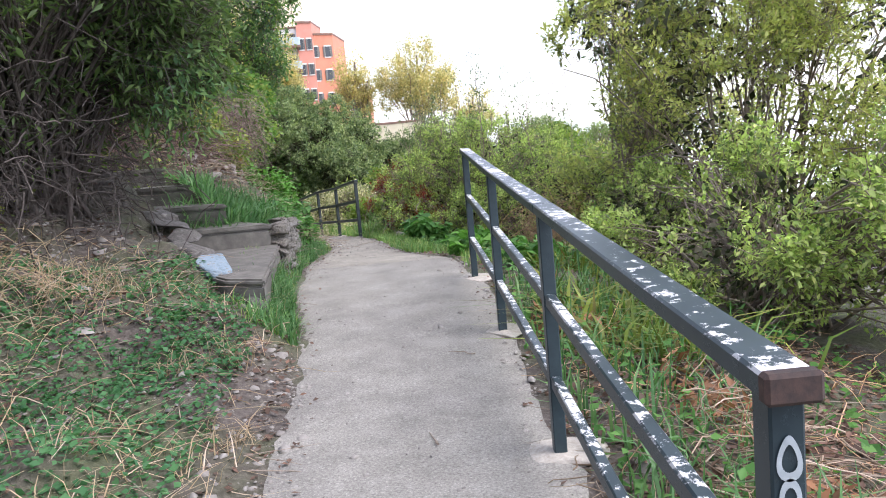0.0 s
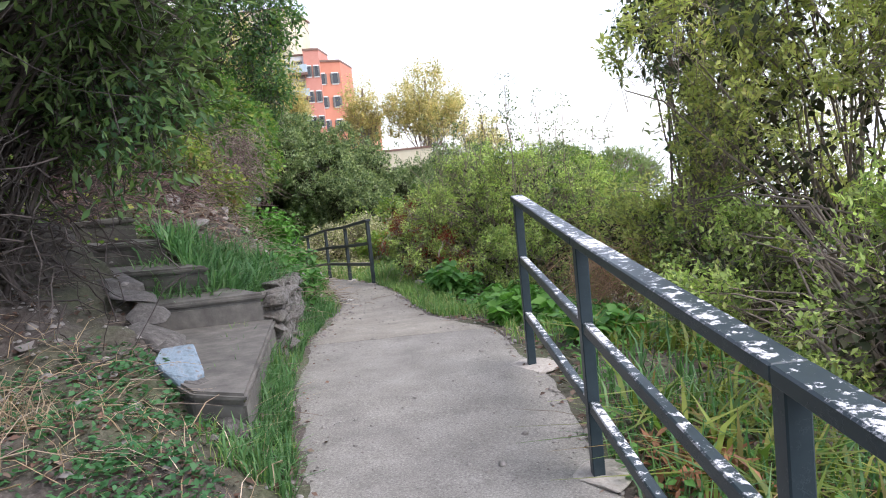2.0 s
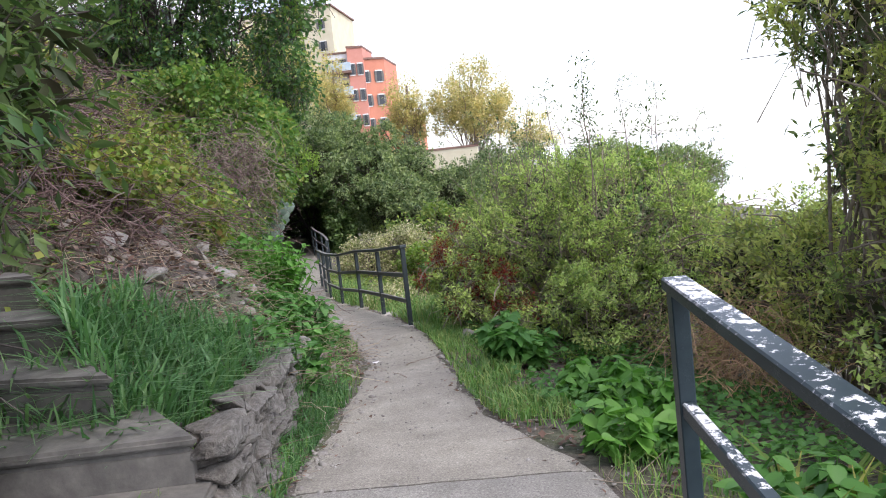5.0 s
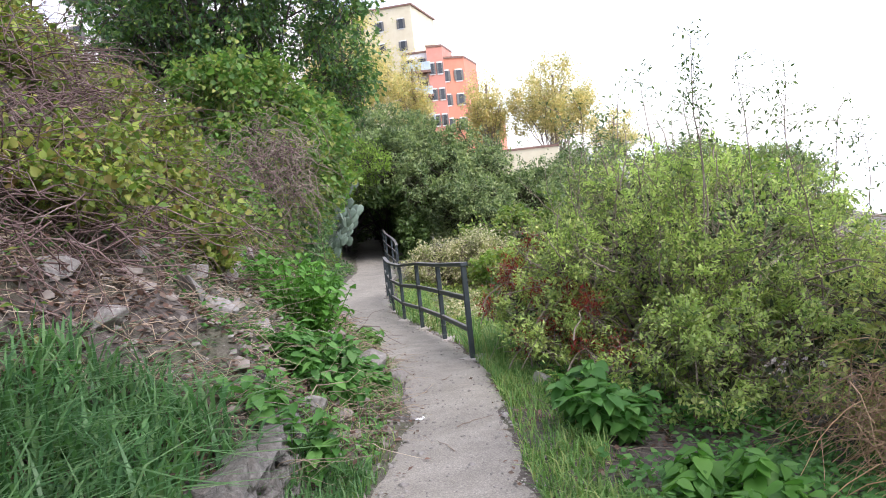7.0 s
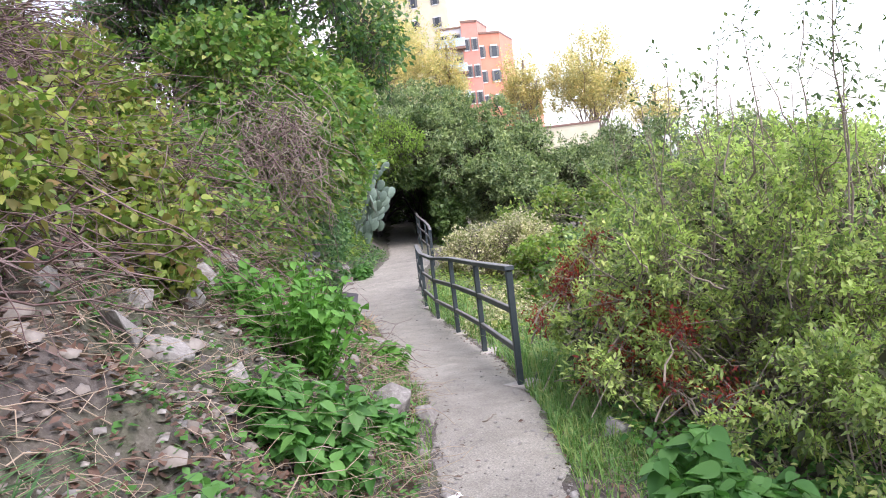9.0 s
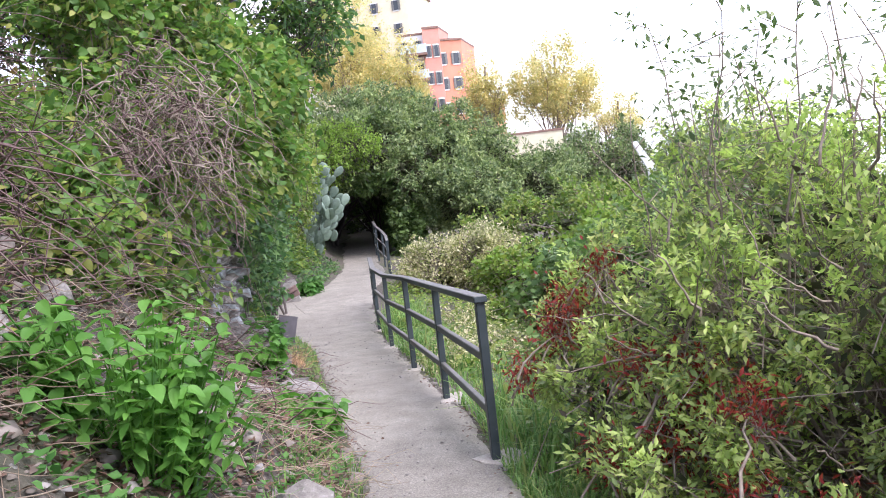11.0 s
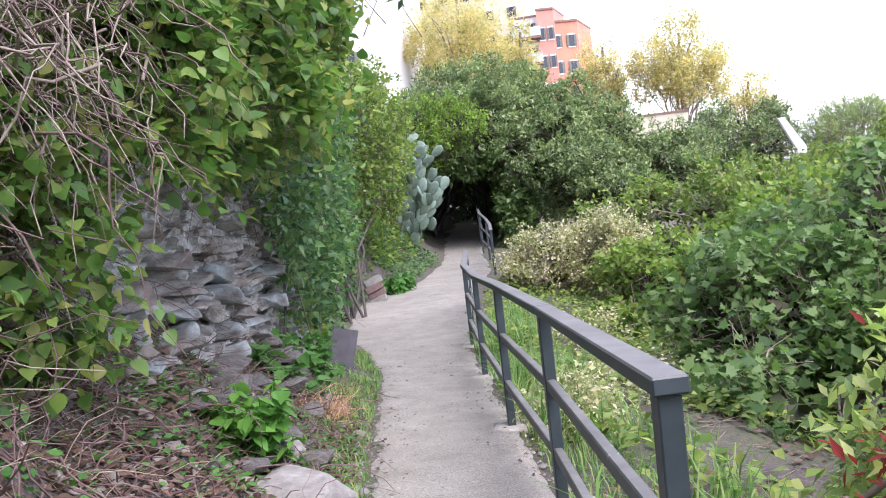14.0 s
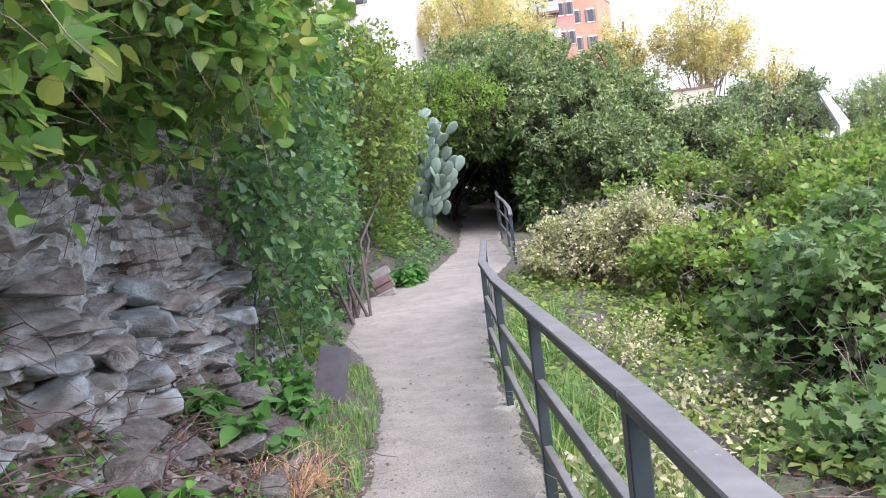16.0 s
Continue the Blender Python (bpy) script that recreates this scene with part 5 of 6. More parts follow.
# brambles and vine leaves on the bank
p, r = scatter(16000, -8, -2.4, 8.8, 16.5, 22, lambda x, y, q: (left_edge(y) - x > 1.3) & (left_edge(y) - x < 4.6) & (vnoise(x * 0.8 + 2, y * 0.8) + q.normal(0, 0.12, len(x)) > 0.5))
p = p[:4600]
canes("brambles", p + np.array([0, 0, 1.0]) * r.uniform(0.02, 0.42, (len(p), 1)), r.normal(0, 1, (len(p), 3)) * (0.9, 0.9, 0.35) + (0.5, -0.35, 0.1), 0.6, 0.0048, M_VINETWIG, "mat of dead reddish-brown bramble canes on the bank", r, hug=True, sag=0.35, seg=6, wild=0.3)
p, r = scatter(9000, -4.6, -1.6, 9.2, 14.5, 26, near_left(1.3, 21, 0.1, 2.2, 0.3))
p = p[:1900]
canes("dead_stalks", p + np.array([0, 0, 0.03]), r.normal(0, 1, (len(p), 3)) * (0.9, 0.9, 0.15) + (0.3, 0, 0.1), 0.34, 0.0026, G["straw"], "pale dead stalks strewn over the lower bank", r, "straw", hug=True, sag=0.15, seg=6, wild=0.25)
p, r = scatter(60000, -11, -2.2, 8.8, 18.5, 23, lambda x, y, q: (left_edge(y) - x > 1.2) & (left_edge(y) - x < 7.5) & (vnoise(x * 1.1 + 12, y * 1.1 + 5) + q.normal(0, 0.09, len(x)) > 0.45 - 0.07 * (left_edge(y) - x - 2.0)))
ground_leaves("vine_leaves", p[:30000], r, 0.062, 0.046, G["bankvine"], "yellow-green vine leaves sprawling over the bank", "vine", lift=0.34, tilt=0.5)
p, r = scatter(30000, -12, -3, -2, 9.5, 24, near_left(0.75, 9, 1.6, 8, 0.4))
ground_leaves("ground_ivy", p[:9000], r, 0.08, 0.06, G["ivy"], "green creeper over the upper bank", "vine", lift=0.2, tilt=0.5)
p, r = scatter(30000, -9.5, -5.0, 18.5, 33, 25, near_left(0.8, 9, 0.5, 4, 0.35))
ground_leaves("bank_creeper", p[:9000], r, 0.12, 0.09, G["ivy"], "green creeper over the far bank", "vine", lift=0.4, tilt=0.5)

M_WHITEPAPER = surface("white_paper", [(0.3, (0.7, 0.7, 0.69)), (0.7, (0.8, 0.8, 0.79))], 20, rough=0.8, bump=0.1)
# prickly pear
M_PAD = surface("grey_green_cactus_skin", [(0.3, (0.1, 0.15, 0.11)), (0.7, (0.2, 0.26, 0.205))], 12, 2.0, [(0.3, (0.8, 0.8, 0.75)), (0.7, (1.1, 1.1, 1.05))], 0.5, 0.3, 0.01)
pad_bm = bmesh.new()
bmesh.ops.create_uvsphere(pad_bm, u_segments=12, v_segments=8, radius=1)
for v in pad_bm.verts:
    v.co = Vector((v.co.x * 0.11 * (1 + 0.2 * v.co.z), v.co.y * 0.022, (v.co.z + 1) * 0.16))
pad_me = bpy.data.meshes.new("pad")
pad_bm.to_mesh(pad_me)
pad_bm.free()
pad_me.materials.append(M_PAD)
pad_me.polygons.foreach_set("use_smooth", [True] * len(pad_me.polygons))
pear = empty("prickly_pear", (-8.0, 31.8, gz(-8.0, 31.8)), "tall grey-green prickly pear cactus beside the path", "cactus")


def grow_pads(m, depth, rc):
    ob = new("pad", pad_me)
    ob.parent = pear
    ob.matrix_basis = m
    if depth:
        for _ in range(rc.choice((1, 1, 2))):
            grow_pads(m @ Matrix.Translation((rc.uniform(-0.06, 0.06), 0, 0.28)) @ Euler((rc.uniform(-0.35, 0.35), rc.uniform(-0.4, 0.4), rc.uniform(-0.8, 0.8))).to_matrix().to_4x4(), depth - 1, rc)


rc = random.Random(4)
for i in range(20):
    grow_pads(Matrix.Translation((rc.uniform(-0.5, 0.45), rc.uniform(-0.6, 0.4), -0.1 + 0.1 * i)) @ Euler((rc.uniform(-0.3, 0.3), rc.uniform(0.0, 0.5), rc.uniform(-0.8, 0.8))).to_matrix().to_4x4() @ Matrix.Scale(1.15, 4), 3, rc)


# broad-leaved green plants
def herb(x, y, h, spread, n, leaf, seed, label, mat="nettle", group="green herbs"):
    """Upright stems with pairs of broad leaves, largest near the top."""
    rnd = np.random.default_rng(seed)
    base = np.array([x, y, gz(x, y)])
    root = empty("herb", base, label, "plant", group)
    ang, rad = rnd.uniform(0, 6.28, n), np.sqrt(rnd.uniform(0, 1, n))
    foot = np.stack([np.cos(ang), np.sin(ang), 0 * ang], -1) * (rad * spread * 0.75)[:, None]
    foot[:, 2] = ground_z(x + foot[:, 0], y + foot[:, 1]) - base[2]
    lean = unit(foot * (1, 1, 0) + 1e-6) * rnd.uniform(0.05, 0.5, (n, 1)) * h
    tip = foot + lean + np.array([0, 0, 1.0]) * h * (rnd.uniform(0.75, 1.12, n) * (1.0 - 0.45 * rad ** 2))[:, None]
    s = np.linspace(0, 1, 5)[None, :, None]
    cv = foot[:, None] * (1 - s) + tip[:, None] * s
    v, k, f = tubes(cv, np.broadcast_to(np.linspace(0.006, 0.003, 5), cv.shape[:2]), 4)
    quads_object("stemwork", v, k, G[mat], root, faces=f, kind="stuff")
    t = np.repeat(np.linspace(0.3, 1.0, 7), 2)[None, :, None]
    lp = foot[:, None] * (1 - t) + tip[:, None] * t
    a = rnd.uniform(0, 6.28, (n, 1)) + np.arange(14)[None] * 1.2 + np.where(np.arange(14) % 2, np.pi, 0)[None]
    al = np.stack([np.cos(a), np.sin(a), rnd.uniform(-0.55, 0.3, a.shape)], -1)
    v, k, f = leaves_at(lp.reshape(-1, 3), al.reshape(-1, 3), leaf, leaf * 0.6, rnd, 0.2, 0.25, 0.25, "broad", 0.25)
    quads_object("foliage", v, k, G[mat], root, faces=f, kind="stuff")
    return root


HERBS = [(-2.0, 10.9, 0.36, 0.24, 56, 0.09), (-2.5, 12.05, 0.62, 0.28, 100, 0.07), (-1.98, 11.9, 0.22, 0.2, 26, 0.09), (-0.22, 10.95, 0.42, 0.24, 30, 0.13), (0.3, 9.7, 0.3, 0.25, 16, 0.12),
         (0.45, 9.1, 0.3, 0.3, 18, 0.11), (0.35, 8.3, 0.32, 0.3, 20, 0.11), (-2.68, 14.36, 0.36, 0.2, 30, 0.1), (-3.46, 15.72, 0.36, 0.15, 22, 0.09), (-1.75, 9.6, 0.35, 0.2, 14, 0.09),
         (-5.8, 20.9, 0.3, 0.3, 14, 0.12), (0.75, 7.3, 0.3, 0.3, 16, 0.11), (-6.9, 27.2, 0.4, 0.4, 20, 0.14), (-4.5, 18.3, 0.35, 0.25, 16, 0.1), (-4.1, 17.2, 0.3, 0.2, 12, 0.12)]
for i, (x, y, h, sp, n, lf) in enumerate(HERBS):
    herb(x, y, h, sp, n, lf, 400 + i, "bright green broad-leaved plant beside the footpath", "bright" if i in (1, 4, 5, 6, 7, 8) else "nettle")

# grass
p, r = scatter(60000, -3, 0.6, 5.0, 24, 51, near_left(1.4, 4, 0.0, 0.42, 0.36))
blades("verge_grass", p[:14000], r, 0.1, 0.004, G["grass"], "short green verge grass beside the path", lean=0.7)
p, r = scatter(60000, -3.6, 1.6, 7.4, 24, 52, near_right(0.0, 0.55, 1.4, 8, 0.33))
blades("verge_grass", p[:16000], r, 0.12, 0.004, G["grass"], "short green verge grass beside the path", lean=0.7)
p, r = scatter(30000, 0.4, 2.4, 1.3, 9.0, 53, near_right(0.06, 1.3, 1.1, 2, 0.5))
blades("tall_grass", p[:1100], r, 0.28, 0.006, G["tuft"], "long green grass behind the railing", lean=0.8)
p, r = scatter(20000, -4, 0.2, 13.5, 24, 54, near_right(0.05, 0.9, 1.1, 2, 0.42))
blades("tall_grass", p[:6000], r, 0.32, 0.006, G["grass"], "long green grass behind the railing", lean=0.8)
p, r = scatter(20000, -3.6, -1.75, 7.4, 9.3, 55, near_left(1.1, 2, 0.3, 1.25, 0.3))
blades("tall_grass", p[:1900], r, 0.28, 0.008, G["tuft"], "lush grass tuft above the low wall", lean=1.4)
p, r = scatter(30000, -4.5, -0.8, 0.3, 6.2, 56, near_left(1.2, 12, 0.1, 3.6, 0.6))
blades("dry_grass", p[:1300], r, 0.15, 0.0025, G["dry"], "straw-coloured dry grass on the bank", lean=2.2)
p, r = scatter(30000, -4.5, -0.5, 0.2, 6.0, 57, near_left(1.0, 30, 0.3, 3.6, 0.4))
ground_leaves("clover", p[:25000], r, 0.036, 0.03, G["clover"], "low green weeds carpeting the bank", lift=0.06)
p, r = scatter(14000, -3.4, -1.05, 2.4, 4.9, 95, near_left(1.5, 33, 0.25, 3.0, 0.34))
ground_leaves("clover", p[:8000], r, 0.034, 0.028, G["clover"], "dense green weeds carpeting the bank", lift=0.09)
p, r = scatter(40000, -5, -1.2, 8.0, 17, 58, near_left(1.5, 40, 0.1, 2.2, 0.42))
ground_leaves("bank_weeds", p[:12000], r, 0.045, 0.03, G["nettle"], "low green weeds among stones on the bank", lift=0.07)
p, r = scatter(20000, 0.4, 3, 1, 13, 59, near_right(0.05, 2.2, 1.2, 40, 0.34))
ground_leaves("under_weeds", p[:3600], r, 0.055, 0.04, G["nettle"], "low green weeds under the railing", lift=0.16)
p, r = scatter(40000, -5, 3, 14, 27, 60, near_right(0.25, 3.5, 1.2, 44, 0.28))
ground_leaves("slope_weeds", p[:9000], r, 0.085, 0.06, G["ivy"], "green weeds on the slope below the path", lift=0.2)
p, r = scatter(40000, -5, 1.9, 0.3, 19, 61, lambda x, y, q: ((left_edge(y) - x < 2.2) & (vnoise(x * 1.7, y * 1.7 + 60) > 0.38)) & (x < 2))
ground_leaves("leaf_litter", p[:9000], r, 0.055, 0.035, G["litter"], "brown dead leaves littering the ground", "leaf litter", lift=0.015, tilt=0.25)
p, r = scatter(9000, -5, 1.9, 0.3, 18, 62, lambda x, y, q: (left_edge(y) - x < 2.2))
p = p[:1900]
canes("twig_litter", p + np.array([0, 0, 0.015]), r.normal(0, 1, (len(p), 3)) * (1, 1, 0.06), 0.28, 0.003, M_TWIG, "dry twigs and straw lying on the ground", r, "twigs", sag=0.02, seg=4, wild=0.05)
rnd = np.random.default_rng(63)
c = np.array([1.4, 10.3, gz(1.4, 10.3)]) + rnd.normal(0, 1, (600, 3)) * (0.22, 0.35, 0.18) + (0, 0, 0.46)
canes("dry_brush", c, rnd.normal(0, 1, (600, 3)) * (0.8, 0.8, 0.5), 0.45, 0.003, G["rust"], "heap of dry rusty-brown stalks", rnd, "brush", sag=0.5)
c = np.array([1.05, 2.3, gz(1.05, 2.3)]) + rnd.normal(0, 1, (460, 3)) * (0.3, 0.9, 0.05) + (0, 0, 0.08)
canes("dry_brush", c, rnd.normal(0, 1, (460, 3)) * (0.9, 0.9, 0.14), 0.36, 0.0036, G["straw"], "dead straw and canes behind the railing", rnd, "brush", sag=0.15)

y = rng.uniform(0.8, 20, 2600)
side = rng.random(2600) < 0.7
x = np.where(side, left_edge(y) + rng.normal(0.0, 0.09, 2600), right_edge(y) - rng.normal(0.0, 0.06, 2600))
pebble_field("rim_gravel", np.stack([x, y, np.maximum(ground_z(x, y), path_z(y) + 0.012) - 0.004], 1), rng, 0.016, M_STONE, "loose gravel and soil crumbs along the path's rims")
y = rng.uniform(0.8, 18, 300)
x = np.where(rng.random(300) < 0.7, left_edge(y) + np.abs(rng.normal(0.0, 0.1, 300)), right_edge(y) - np.abs(rng.normal(0.0, 0.06, 300)))
ground_leaves("path_litter", np.stack([x, y, path_z(y) + 0.016], 1), rng, 0.035, 0.02, G["litter"], "brown leaf crumbs on the path", "leaf litter", lift=0.008, tilt=0.15)

p, r = scatter(80000, -7, -1.5, 8.4, 17.5, 65, near_left(1.6, 70, 0.1, 4.0, 0.2))
ground_leaves("bank_litter", p[:26000], r, 0.055, 0.03, G["litter"], "brown dead leaves and stalks caught on the bank", "leaf litter", lift=0.04, tilt=0.5)
p, r = scatter(20000, -5.6, -2.4, 15.5, 21, 66, near_left(1.4, 74, 0.0, 0.45, 0.3))
blades("verge_grass", p[:3000], r, 0.09, 0.004, G["grass"], "short green verge grass below the rock", lean=0.8)
rnd = np.random.default_rng(67)
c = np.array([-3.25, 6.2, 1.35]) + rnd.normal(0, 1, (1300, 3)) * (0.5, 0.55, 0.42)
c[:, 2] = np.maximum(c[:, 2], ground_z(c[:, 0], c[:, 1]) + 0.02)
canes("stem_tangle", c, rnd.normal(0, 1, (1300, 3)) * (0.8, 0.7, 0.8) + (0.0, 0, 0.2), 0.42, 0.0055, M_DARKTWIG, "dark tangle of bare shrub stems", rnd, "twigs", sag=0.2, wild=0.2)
px, py = rnd.normal(-2.7, 0.55, 420), rnd.normal(4.7, 0.55, 420)
c = np.stack([px, py, ground_z(px, py) + rnd.uniform(0.0, 0.12, 420)], 1)
canes("straw_heap", c, rnd.normal(0, 1, (420, 3)) * (0.8, 0.8, 0.45) + (0.2, -0.2, 0.25), 0.42, 0.003, G["dry"], "heap of pale dry stalks below the shrub", rnd, "straw", sag=0.45, seg=5)
px, py = rnd.uniform(-2.6, -0.9, 130), rnd.uniform(1.0, 5.0, 130)
c = np.stack([px, py, ground_z(px, py) + 0.02], 1)
canes("straw", c, rnd.normal(0, 1, (130, 3)) * (1, 1, 0.12), 0.3, 0.0022, G["dry"], "dry straw lying on the bank", rnd, "straw", sag=0.05, seg=4)

p, r = scatter(30000, -2.2, -0.9, 5.0, 10.0, 68, near_left(1.4, 74, 0.0, 0.3, 0.1))
blades("verge_grass", p[:3800], r, 0.14, 0.005, G["tuft"], "thick verge grass between path and low wall", lean=0.9)
p, r = scatter(30000, -2.2, 0.2, 9.0, 13.8, 69, near_right(0.0, 0.5, 1.4, 78, 0.2))
blades("verge_grass", p[:4500], r, 0.1, 0.004, G["grass"], "short green verge grass beside the path", lean=0.8)
paper = bmesh.new()
bmesh.ops.create_grid(paper, x_segments=6, y_segments=4, size=0.5)
rp = random.Random(2)
for v in paper.verts:
    v.co = Vector((v.co.x * 0.07, v.co.y * 0.045, 0.006 + rp.uniform(0, 0.012)))
bmesh.ops.solidify(paper, geom=paper.faces[:], thickness=0.001)
ob = tagged(part("paper_scrap", paper, M_WHITEPAPER, None, "crumpled scrap of white paper on the path"), category="litter")
ob.location, ob.rotation_euler = (-1.46, 11.4, float(path_z(11.4)) + 0.004), (0, 0, 0.6)

p, r = scatter(6000, 0.5, 1.9, 0.8, 6.0, 75)
ground_leaves("leaf_litter", p[:2400], r, 0.06, 0.035, G["litter"], "brown dead leaves behind the railing", "leaf litter", lift=0.05, tilt=0.4)

p, r = scatter(16000, -0.8, 2.4, 8.2, 12.6, 76, near_right(0.4, 2.2, 1.3, 81, 0.3))
ground_leaves("under_weeds", p[:4200], r, 0.06, 0.042, G["nettle"], "low green weeds at the foot of the shrubs", lift=0.14)
p, r = scatter(16000, -4.5, -0.6, 0.4, 6.2, 77, near_left(1.6, 84, 0.0, 3.2, 0.25))
ground_leaves("leaf_litter", p[:5500], r, 0.04, 0.02, G["litter"], "brown leaf crumbs strewn over the bank", "leaf litter", lift=0.012, tilt=0.3)

# dark board leaning on the rock
board = prism("board", [(-0.12, -0.012), (0.12, -0.012), (0.12, 0.012), (-0.12, 0.012)], 0, 0.42, surface("dark_slate", [(0.3, (0.05, 0.045, 0.05)), (0.7, (0.1, 0.09, 0.1))], 8, rough=0.6, bump=0.2), "dark slate board leaning against the rock", "board", bevel=0.003)
board.matrix_basis = pose(-4.62, 19.2, gz(-4.62, 19.2) - 0.02, -14, 16, 25)

# dead leaves and twigs behind the first railing and at the outcrop's foot
p, r = scatter(9000, 0.45, 3.0, 0.6, 5.5, 71, near_right(0.02, 2.4, 1.5, 7, 0.3))
ground_leaves("leaf_litter", p[:4200], r, 0.06, 0.032, G["litter"], "brown dead leaves behind the railing", "leaf litter", lift=0.02, tilt=0.3)
p, r = scatter(6000, 0.5, 2.6, 0.6, 5.0, 72, near_right(0.1, 2.0, 1.5, 9, 0.35))
p = p[:420]
canes("dry_brush", p + np.array([0, 0, 0.04]), r.normal(0, 1, (len(p), 3)) * (0.9, 0.9, 0.35) + (0, 0, 0.2), 0.3, 0.0026, G["rust"], "rusty dead fronds and twigs behind the railing", r, "brush", hug=True, sag=0.3, seg=6, wild=0.25)
p, r = scatter(9000, -6.2, -2.4, 13.6, 17.6, 73, near_left(1.5, 17, 0.12, 2.2, 0.25))
ground_leaves("leaf_litter", p[:5200], r, 0.06, 0.036, G["litter"], "brown dead leaves at the foot of the outcrop", "leaf litter", lift=0.02, tilt=0.3)
p, r = scatter(6000, -6.2, -2.5, 13.6, 17.4, 74, near_left(1.5, 19, 0.2, 2.2, 0.3))
p = p[:800]
canes("dead_twigs", p + np.array([0, 0, 0.05]), r.normal(0, 1, (len(p), 3)) * (0.9, 0.9, 0.3) + (0, 0, 0.1), 0.4, 0.0042, M_VINETWIG, "fallen brown twigs at the foot of the outcrop", r, "twigs", hug=True, sag=0.25, seg=6, wild=0.25)
p, r = scatter(400, -3.95, -3.7, 17.0, 17.5, 75, near_left(1.5, 19, 0.2, 2.2))
c = np.repeat(p[:6], 30, 0)
canes("dry_tuft", c, r.normal(0, 1, (len(c), 3)) * (0.4, 0.4, 0.3) + (0, 0, 0.9), 0.34, 0.0028, G["rust"], "dry rusty tuft of grass on the outcrop", r, "grass", sag=0.35, seg=6)
# masonry lump farther on
M_BRICK = surface("red_brick", [(0.3, (0.12, 0.08, 0.07)), (0.7, (0.24, 0.16, 0.14))], 9, rough=0.9, bump=0.5)
lump = empty("masonry_lump", (-7.0, 26.2, gz(-7.0, 26.2)), "fallen lump of brick and stone masonry", "masonry")
for i in range(4):
    b = part("brick", box_bm(0.34, 0.16, 0.11, 0.012), M_BRICK if i % 3 else M_STONE, lump)
    b.location = (0.1 - 0.03 * i, -0.1 + 0.05 * (i % 2), 0.02 + 0.115 * i)
    b.rotation_euler = (0.1, -0.35, 0.3 + 0.1 * i)

# ---- far buildings and trees ----
M_ORANGE = surface("orange_render", [(0.3, (0.56, 0.21, 0.13)), (0.7, (0.64, 0.27, 0.17))], 0.7, rough=0.9, bump=0.1)
M_PINK = surface("pink_render", [(0.3, (0.54, 0.22, 0.16)), (0.7, (0.62, 0.29, 0.22))], 0.7, rough=0.9, bump=0.1)
M_CREAM = surface("cream_render", [(0.3, (0.62, 0.54, 0.36)), (0.7, (0.72, 0.66, 0.48))], 0.7, rough=0.9, bump=0.1)
M_WHITE = surface("white_render", [(0.3, (0.7, 0.69, 0.66)), (0.7, (0.8, 0.79, 0.77))], 0.7, rough=0.9, bump=0.1)
M_TILE = surface("roof_tile", [(0.3, (0.16, 0.1, 0.08)), (0.7, (0.3, 0.18, 0.13))], 4, rough=0.9, bump=0.4)
M_SHUT = surface("grey_shutter", [(0.3, (0.1, 0.1, 0.09)), (0.7, (0.2, 0.19, 0.17))], 3, rough=0.7, bump=0.1)
M_BALC = surface("pale_blue_panel", [(0.3, (0.4, 0.5, 0.55)), (0.7, (0.55, 0.65, 0.7))], 1, rough=0.6, bump=0.05)
M_GLASS = material("window_glass")[0]
M_GLASS.node_tree.nodes["Principled BSDF"].inputs["Base Color"].default_value = (0.03, 0.035, 0.04, 1)
M_GLASS.node_tree.nodes["Principled BSDF"].inputs["Roughness"].default_value = 0.1


def block(name, sx, sy, sz, mat, parent, loc, rz=0.0, bevel=0.02, label=""):
    ob = part(name, box_bm(sx, sy, sz, bevel), mat, parent, label)
    ob.location, ob.rotation_euler = loc, (0, 0, rz)
    return ob


def facade_windows(parent, a, b, zs, cols, wmat, w=0.62, h=1.3, shutters=True, skip=()):
    """Windows with surround and shutters on the wall from a to b (as seen from outside, left to right)."""
    a, b = Vector((*a, 0)), Vector((*b, 0))
    e = (b - a).normalized()
    out = Vector((e.y, -e.x, 0))
    rz = math.atan2(e.y, e.x)
    for r, z in enumerate(zs):
        for c in range(cols):
            if (r, c) in skip:
                continue
            p = a + (b - a) * ((c + 0.5) / cols) + Vector((0, 0, z))
            win = block("window", w + 0.3, 0.1, h + 0.3, wmat, parent, p + out * 0.04 - Vector((0, 0, 0.15)), rz, 0.02)
            pane = block("pane", w, 0.06, h, M_GLASS, win, Vector((0, -0.05, 0.15)), 0, 0.01)
            if shutters:
                for s in (-1, 1):
                    block("shutter", w * 0.48, 0.07, h, M_SHUT, win, Vector((s * (w * 0.76), -0.06, 0.15)), 0, 0.01)


def house(name, outline, z0, z1, mat, label, roof_h=0.5):
    cx, cy = sum(p[0] for p in outline) / len(outline), sum(p[1] for p in outline) / len(outline)
    root = empty(name, (cx, cy, z0), label, "building")
    for nm, zz0, zz1, grow, m in (("wall", 0, z1 - z0, 1.0, mat), ("roof", z1 - z0 + 0.004, z1 - z0 + roof_h * 0.5, 1.03, M_TILE)):
        bm = bmesh.new()
        f = bm.faces.new([bm.verts.new(((x - cx) * grow, (y - cy) * grow, zz0)) for x, y in outline])
        r = bmesh.ops.extrude_face_region(bm, geom=[f])
        for v in r["geom"]:
            if isinstance(v, bmesh.types.BMVert):
                v.co.z = zz1
        bmesh.ops.recalc_face_normals(bm, faces=bm.faces)
        part(nm, bm, m, root)
    return root, Vector((cx, cy, 0))


def shifted(q, c):
    return (q[0] - c.x, q[1] - c.y)


